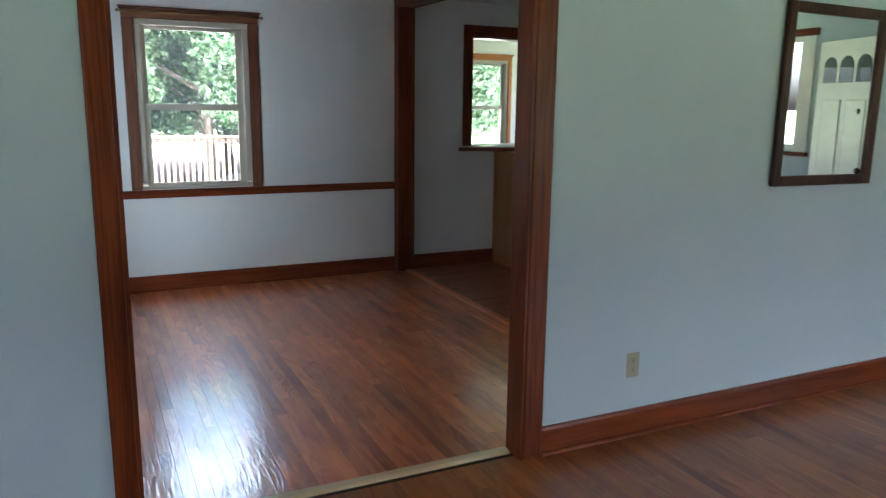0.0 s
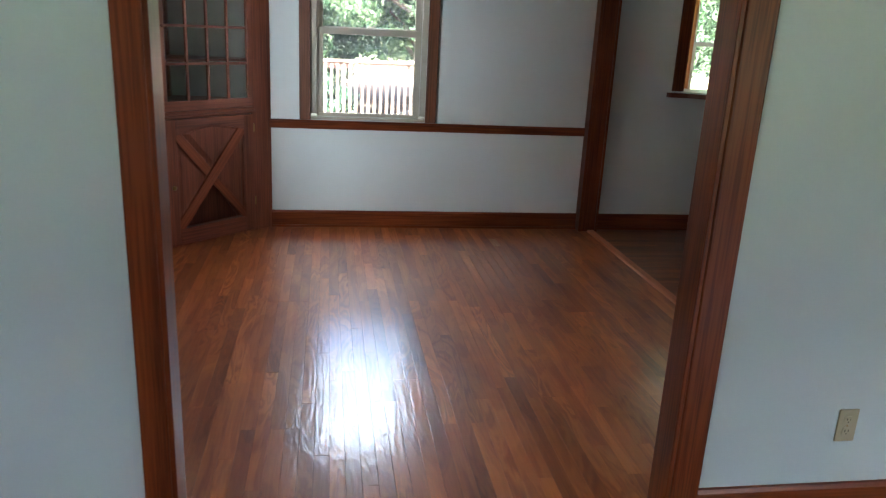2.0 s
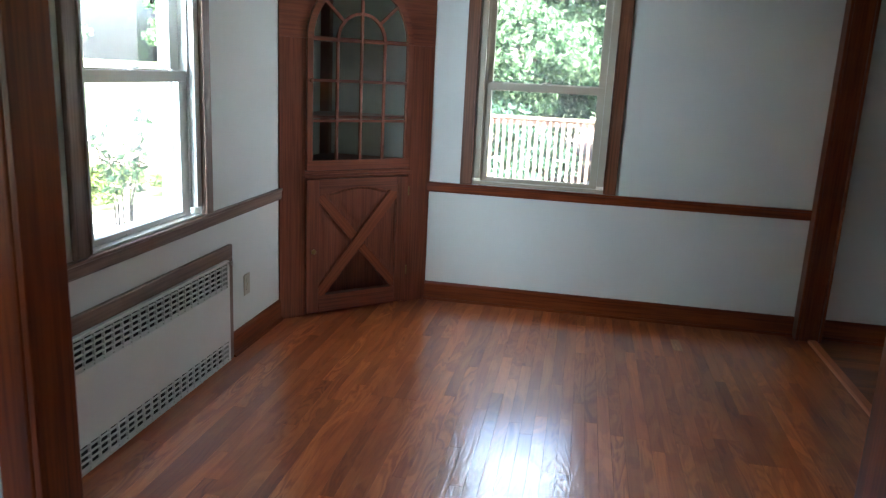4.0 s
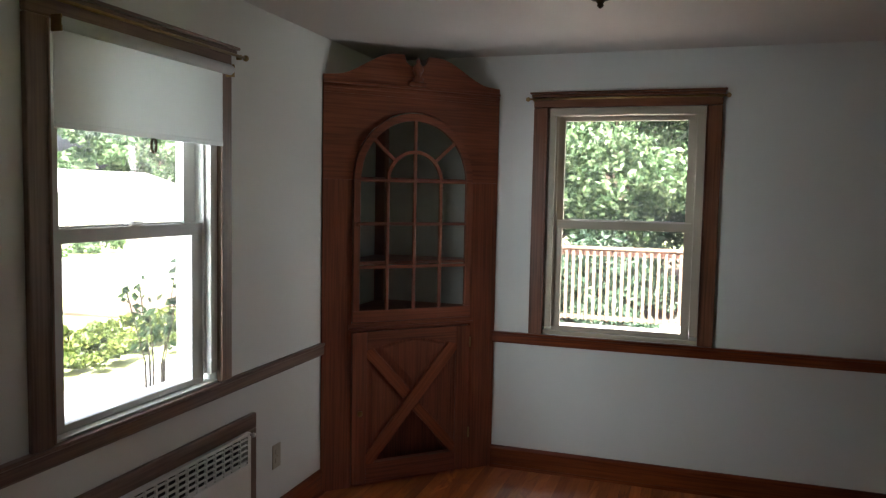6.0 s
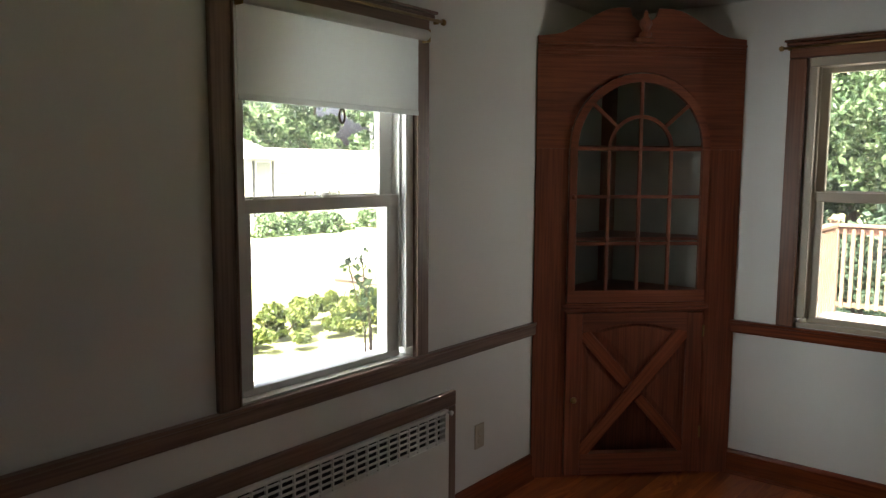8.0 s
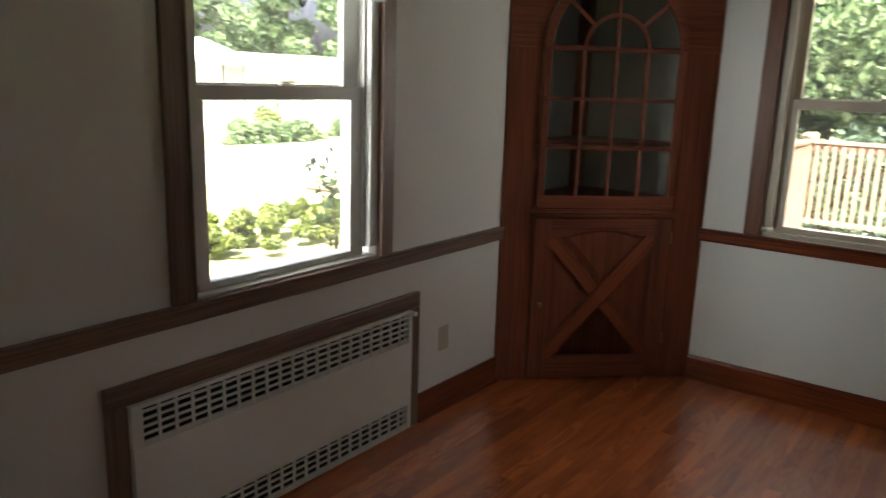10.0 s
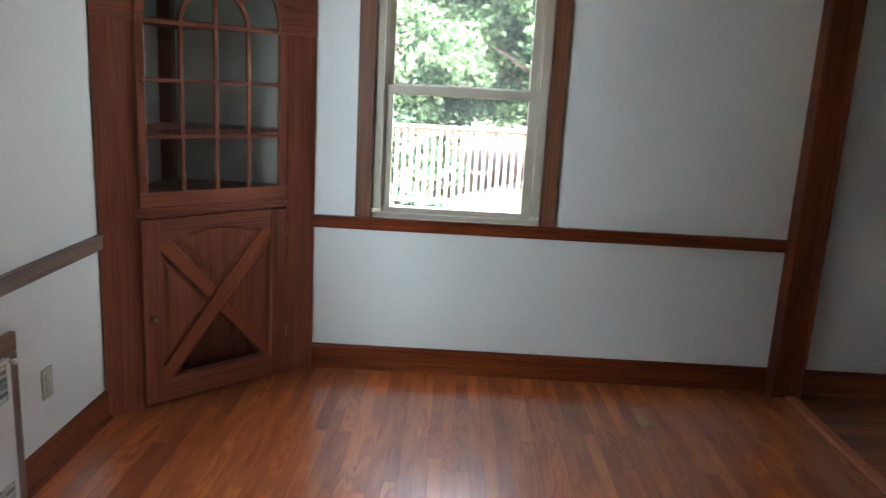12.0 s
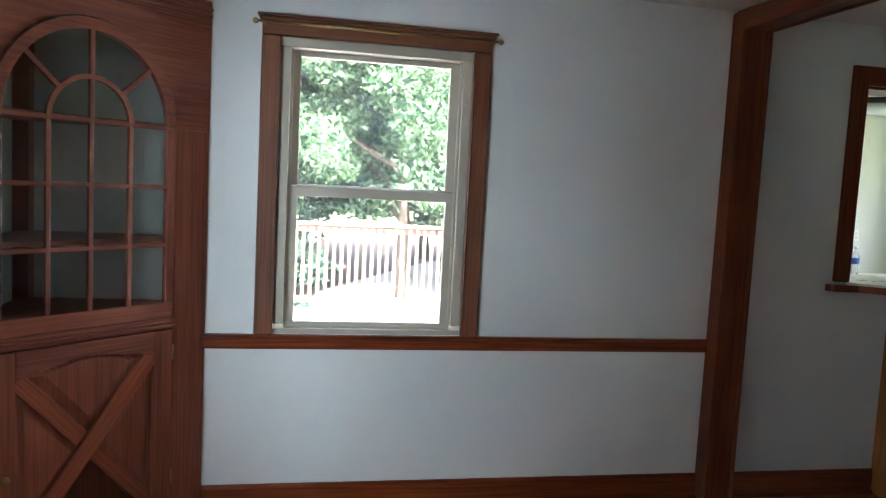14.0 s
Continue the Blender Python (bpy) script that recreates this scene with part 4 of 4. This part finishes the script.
# pale slab added for a bright sun patch, outline fitted to the camera's view
tagged(mesh_ob("patio", prism(bmesh.new(), [(0.9, 5.6), (1.6, 10.4), (4.6, 16.0), (15.0, 16.0), (15.0, 5.6)], -0.598, -0.56, "z"), PAVE),
       "pale slab standing in for sunlit ground beyond the deck", "patio", kind="structure")
deck = thing("deck", pose(0, 0, 0), "wooden deck with sun glare in its colour, outside the dining room", "deck")
bar("fascia", 0.06, 3.38, 5.45, 5.48, -0.3, -0.031, DECKW, deck, 0.003)
bar("fascia", 0.03, 0.0595, 0.22, 5.48, -0.3, -0.031, DECKW, deck, 0.003)
y = 0.22
while y < 5.35:
    bar("deck_board", 0.02, 3.385, y, y + 0.134, -0.03, 0.0, DECKW, deck, 0)
    y += 0.14


def railing(m, length, posts, label):
    r = thing("deck_railing", m, label, "railing", "railings round the deck")
    bar("top_rail", -0.02, length, -0.06, 0.06, 0.975, 1.01, RAILW, r, 0.004)
    bar("upper_rail", 0.0, length, -0.018, 0.018, 0.895, 0.9745, RAIL_SHADED, r, 0.003)
    bar("lower_rail", 0.0, length, -0.018, 0.018, 0.075, 0.125, RAILW, r, 0.003)
    u = 0.11
    while u < length - 0.03:
        if all(abs(u - p) > 0.075 for p in posts):
            bar("baluster", u - 0.018, u + 0.018, -0.0545, -0.0185, 0.07, 0.955, RAILW, r, 0)
        u += 0.088
    for p in posts:
        po = part("post", box(bmesh.new(), p - 0.048, p + 0.048, -0.046, 0.05, 0.0005, 1.045, 0.004), RAILW, r)
        part("post_cap", lathe(bmesh.new(), [(0.085, 1.0455), (0.085, 1.062), (0.02, 1.095)], 4, (p, 0, 0)), RAILW, po)
    return r


railing(pose(0.15, 5.36, 0), 3.2, (0.0, 3.12), "pale wooden deck railing with square balusters")
railing(pose(0.15, 0.3, 0, 0, 0, 90), 4.95, (0.05, 1.7, 3.3), "pale wooden deck railing along the side")


def leaf_mesh(name, pts, size, rng, material):
    """Many small folded leaves round the given points."""
    n = len(pts)
    d = rng.normal(size=(n, 3))
    d /= np.linalg.norm(d, axis=1)[:, None]
    e = rng.normal(size=(n, 3))
    e -= (e * d).sum(1)[:, None] * d
    e /= np.linalg.norm(e, axis=1)[:, None]
    f = np.cross(d, e)
    s = size * rng.uniform(0.6, 1.35, n)[:, None]
    v = np.empty((n, 4, 3))
    v[:, 0] = pts - d * s
    v[:, 1] = pts + e * s * 0.55 + f * s * 0.18
    v[:, 2] = pts + d * s
    v[:, 3] = pts - e * s * 0.55 + f * s * 0.18
    me = bpy.data.meshes.new(name)
    idx = np.arange(n * 4).reshape(n, 4)
    me.from_pydata(v.reshape(-1, 3).tolist(), [], np.concatenate([idx[:, [0, 1, 2]], idx[:, [0, 2, 3]]]).tolist())
    me.materials.append(material)
    return me


def clump_points(rng, clumps, per):
    out = []
    for (cx, cy, cz), r in clumps:
        d = rng.normal(size=(per, 3))
        d /= np.linalg.norm(d, axis=1)[:, None]
        rr = r * rng.uniform(0.55, 1.05, per)[:, None]
        out.append(np.array((cx, cy, cz)) + d * rr * np.array((1, 1, 0.75)))
    return np.concatenate(out)


def tree(m, height, spread, low, seed, material, label, leaf=0.072, clumps=64, per=440):
    rng = np.random.default_rng(seed)
    tr = thing("tree", m, label, "tree", "trees behind the house")
    bm = bmesh.new()
    prof = []
    for k in range(9):
        s = k / 8
        prof.append((max(0.17 * (1 - s) ** 0.8, 0.02) * height / 8 * (1 + 0.5 * max(0, 0.12 - s) * 8), s * height * 0.85))
    lathe(bm, prof, 12)
    part("trunk", bm, BARK, tr, smooth=True)
    cl = []
    for k in range(clumps):
        z = low + (height - low) * (k + rng.uniform(0, 1)) / clumps
        s = (z - low) / (height - low)
        rad = spread * (0.75 + 0.45 * math.sin(math.pi * min(s * 1.1, 1))) * (1 - 0.55 * s ** 3) * math.sqrt(rng.uniform(0.15, 1))
        th = rng.uniform(0, 2 * math.pi)
        cl.append(((rad * math.cos(th), rad * math.sin(th), z), rng.uniform(0.45, 0.85) * spread / 2.4))
    for k in range(7):
        (x, y, z), _ = cl[(k * 6 + 3) % clumps]
        b2 = bmesh.new()
        p, q = Vector((0, 0, max(z * 0.72, 0.5))), Vector((x * 0.9, y * 0.9, z))
        mm = Matrix.Translation((p + q) / 2) @ (q - p).to_track_quat("Z", "Y").to_matrix().to_4x4()
        bmesh.ops.create_cone(b2, segments=8, radius1=0.06, radius2=0.015, depth=(q - p).length, matrix=mm)
        part("limb", b2, BARK, tr)
    cr = new("crown", leaf_mesh("crown", clump_points(rng, cl, per), leaf, rng, material))
    cr.parent = tr
    return tr


def shrub(m, rx, ry, h, seed, material, label, leaf=0.045, clumps=26, per=130, group="shrubs"):
    rng = np.random.default_rng(seed)
    s = thing("shrub", m, label, "shrub", group)
    cl = []
    for k in range(clumps):
        th, rr = rng.uniform(0, 2 * math.pi), math.sqrt(rng.uniform(0, 1))
        z = h * (0.25 + 0.6 * rng.uniform(0, 1) * math.sqrt(max(1 - rr * rr * 0.8, 0.1)))
        cl.append(((rx * rr * math.cos(th), ry * rr * math.sin(th), z), h * rng.uniform(0.16, 0.3)))
    fo = new("foliage", leaf_mesh("foliage", clump_points(rng, cl, per), leaf, rng, material))
    fo.parent = s
    b2 = bmesh.new()
    for k in range(5):
        th = k * 1.26
        rod(b2, (0, 0, 0), (rx * 0.4 * math.cos(th), ry * 0.4 * math.sin(th), h * 0.55), 0.012, 6)
    part("stems", b2, BARK, s)
    return s


LT = "broad leafy green tree in full sun"
t1 = tree(pose(0.4, 10.6, -0.6), 5.0, 2.1, 1.75, 3, LEAF_A, LT)
t2 = tree(pose(3.4, 12.4, -0.6), 6.4, 2.5, 1.4, 4, LEAF_C, "dark blue-green leafy tree behind others")
for i, (x, y, z, rz, k) in enumerate(((-2.6, 11.2, -0.6, 70, 1.05), (3.0, 9.9, -0.6, 200, 0.85), (5.6, 10.8, -0.6, 140, 1.0), (8.6, 11.4, -0.6, 20, 1.1), (-5.4, 12.5, -0.6, 250, 1.1), (11.6, 12.4, -0.6, 290, 1.1))):
    copy_thing(t1, pose(x, y, z, 0, 0, rz))
for x, y, rz in ((-1.2, 13.6, 80), (6.9, 14.2, 190), (1.0, 15.5, 300), (-4.4, 15.4, 150), (10.4, 15.0, 45), (4.6, 17.0, 220), (-7.5, 16.5, 20), (14.0, 16.5, 120)):
    copy_thing(t2, pose(x, y, -0.6, 0, 0, rz))
# darker leaves put the shade behind the railing into these shrubs' colour
s1 = shrub(pose(0.6, 7.4, -0.6), 0.8, 0.6, 0.75, 11, LEAF_C, "green leafy shrub in half shade beyond the deck", 0.05, 22, 60, "shrubs beyond the deck")
for x, y, rz in ((-1.3, 7.9, 40), (-2.2, 7.4, 120), (-3.2, 8.2, 300)):
    copy_thing(s1, pose(x, y, -0.6, 0, 0, rz))

s2 = shrub(pose(0.1, 8.6, -0.6), 0.95, 0.6, 1.75, 14, LEAF_C, "tall loose shrub with green leaves beyond the deck", 0.06, 34, 120, "shrubs beyond the deck")
for x, y, rz in ((-1.2, 9.0, 70), (-2.6, 9.2, 190), (0.9, 10.2, 280)):
    copy_thing(s2, pose(x, y, -0.6, 0, 0, rz))

h1 = shrub(pose(-5.6, 2.1, -0.6), 0.8, 0.8, 0.47, 21, LEAF_B, "low yellow-green hedge bush in full sun", 0.045, 34, 150, "low hedge along the path")
for y, rz in ((3.3, 100), (0.9, 200), (4.5, 20), (-0.3, 140), (5.7, 260)):
    copy_thing(h1, pose(-5.6 - 0.1 * math.sin(y), y, -0.6, 0, 0, rz))


def twig_shrub(m, h, stems, seed, label):
    """A few tall bare stems with broad leaves near their tops."""
    rng = np.random.default_rng(seed)
    s = thing("shrub", m, label, "shrub", "shrub by the window")
    pts = []
    for k in range(stems):
        th = k * 2.4 + 0.5
        tip = Vector((0.13 * math.cos(th), 0.15 * math.sin(th), h - 0.12 * (k % 3)))
        knee = Vector((tip.x * 0.35, tip.y * 0.35, h * 0.72))
        b2 = bmesh.new()
        rod(b2, (0.02 * math.cos(th), 0.02 * math.sin(th), 0), knee, 0.006, 6)
        rod(b2, knee, tip, 0.0035, 6)
        part("stem", b2, BARK, s)
        for q in range(24):
            c = knee.lerp(tip, 0.15 + 0.85 * q / 23) if q > 3 else tip
            pts.append(np.array(c) + rng.normal(size=3) * 0.026)
    fo = new("foliage", leaf_mesh("foliage", np.array(pts), 0.026, rng, LEAF_A))
    fo.parent = s


twig_shrub(pose(-0.82, -1.06, -0.6), 1.82, 6, 33, "tall thin broad-leaved shrub close to the window")


def house(m, w, d, eave, ridge, wins, label, sh=0.34):
    """A gabled house; its front lies along local x at y 0 and faces -y."""
    h = thing("house", m, label, "house", "houses across the road")
    part("wall", box(bmesh.new(), 0, w, 0, d, 0, eave), SIDING, h)
    bm = bmesh.new()
    prism(bm, [(-0.4, eave + 0.002), (d + 0.4, eave + 0.002), (d / 2, ridge)], -0.4, w + 0.4, "x")
    part("roof", bm, SHINGLE, h)
    for x, z0, z1, ww in wins:
        wf = part("window", box(bmesh.new(), x, x + ww, -0.05, -0.002, z0, z1, 0.004), WHITE, h)
        bar("pane", x + 0.07, x + ww - 0.07, -0.056, -0.0505, z0 + 0.07, z1 - 0.07, FAR_PANE, wf, 0)
        for s in (x - sh - 0.04, x + ww + 0.04):
            bar("shutter", s, s + sh, -0.05, -0.002, z0, z1, SHUTTER, wf, 0.003)
    return h


house(pose(-28, 18.6, -1.5, 0, 0, 90), 17, 8, 2.9, 4.2, ((3.2, 1.0, 1.9, 0.5), (4.9, 1.0, 1.9, 0.5)), "white sided house with pale shingle roof", 0.10)
house(pose(-26, 12.0, -1.5, 0, 0, 90), 6.5, 8, 3.5, 4.7, ((5.1, 0.85, 3.4, 0.9),), "white gabled house wing with dark shutters", 0.10)
g1 = shrub(pose(-21.0, 15.0, -1.3), 0.9, 1.2, 1.3, 41, LEAF_A, "round garden shrub before the white house", 0.09, 18, 90, "garden shrubs across the road")
for x, y, rz in ((-21.2, 16.1, 90), (-20.8, 17.0, 180), (-21.6, 20.6, 260), (-21.4, 14.1, 30)):
    copy_thing(g1, pose(x, y, -1.3, 0, 0, rz))
shrub(pose(-22.0, 16.2, -1.3), 0.35, 0.35, 2.0, 43, LEAF_B, "narrow upright yellow-green conifer before the white house", 0.08, 20, 80, "garden shrubs across the road")
tf = tree(pose(-40, 24, -1.5), 11.0, 4.2, 2.5, 8, LEAF_A, "broad leafy tree behind the houses", 0.26, 40, 170)
for x, y, rz in ((-40, 33, 60), (-38, 42, 130), (-42, 14, 200), (-40, 5, 280), (-44, 52, 20), (-41, -6, 90), (-36, 64, 300)):
    copy_thing(tf, pose(x, y, -1.5, 0, 0, rz))

# ---- floor boards ----
BW = 0.0571
rngf = random.Random(5)


def rows_of(u0, u1, v0, v1):
    """Board rectangles (u0, u1, v0, v1) that fill a floor, with staggered ends."""
    u = u0
    while u < u1 - 0.004:
        ue = min(u + BW, u1)
        v = v0
        first = True
        while v < v1 - 0.002:
            ln = rngf.choice((0.5, 0.7, 0.9, 1.1, 1.4)) if not first else rngf.choice((0.2, 0.4, 0.6, 0.8, 1.0))
            first = False
            ve = v1 if v + ln > v1 - 0.18 else v + ln
            yield u, ue, v, ve
            v = ve
        u = ue


def board(bm, x0, x1, y0, y1):
    g, c, e = 0.0002, 0.0006, 0.0002       # gap, depth and width of the eased edge
    z1 = rngf.uniform(-0.0001, 0.0001)
    lo = [bm.verts.new(p) for p in ((x0 + g, y0 + g, z1 - c), (x1 - g, y0 + g, z1 - c), (x1 - g, y1 - g, z1 - c), (x0 + g, y1 - g, z1 - c))]
    hi = [bm.verts.new(p) for p in ((x0 + g + e, y0 + g + e, z1), (x1 - g - e, y0 + g + e, z1), (x1 - g - e, y1 - g - e, z1), (x0 + g + e, y1 - g - e, z1))]
    dn = [bm.verts.new((v.co.x, v.co.y, -0.012)) for v in lo]
    bm.faces.new(hi)
    for i in range(4):
        j = (i + 1) % 4
        bm.faces.new((lo[i], lo[j], hi[j], hi[i]))
        bm.faces.new((dn[i], dn[j], lo[j], lo[i]))


cache = {}
for x0, x1, y0, y1 in rows_of(0.0, 3.30, -3.65, 0.0):
    key = (round(x1 - x0, 3), round(y1 - y0, 2))
    if key not in cache:
        bm = bmesh.new()
        board(bm, -(x1 - x0) / 2, (x1 - x0) / 2, -(y1 - y0) / 2, (y1 - y0) / 2)
        me = bpy.data.meshes.new("plank")
        bm.to_mesh(me)
        bm.free()
        me.materials.append(FLOOR)
        cache[key] = me
    ob = new("plank", cache[key])
    ob.location = ((x0 + x1) / 2, (y0 + y1) / 2, 0)
    ob.rotation_euler = (0, radians(rngf.uniform(-0.22, 0.22)), 0)
    ob.parent = floor
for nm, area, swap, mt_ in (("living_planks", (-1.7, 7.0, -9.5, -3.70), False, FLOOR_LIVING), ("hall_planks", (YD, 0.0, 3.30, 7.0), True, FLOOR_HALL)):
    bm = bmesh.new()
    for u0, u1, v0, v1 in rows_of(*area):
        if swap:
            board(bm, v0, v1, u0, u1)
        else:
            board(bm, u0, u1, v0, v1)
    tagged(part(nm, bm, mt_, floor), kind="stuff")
bar("patch_plank", 2.402, 2.456, -0.53, -0.33, -0.004, 0.0006, wood("pale_oak_patch", (0.22, 0.07, 0.018), (0.42, 0.17, 0.05), (0.6, 0.3, 0.11), "y", 0.37, figure=0.5, coat=0.6), floor, 0, "paler oak patch in the floor")
slab("floor_kitchen", 3.55, 7.2, 0.2, 3.3, -0.011, 0.0, LAMINATE, "pale vinyl kitchen floor", "floor")
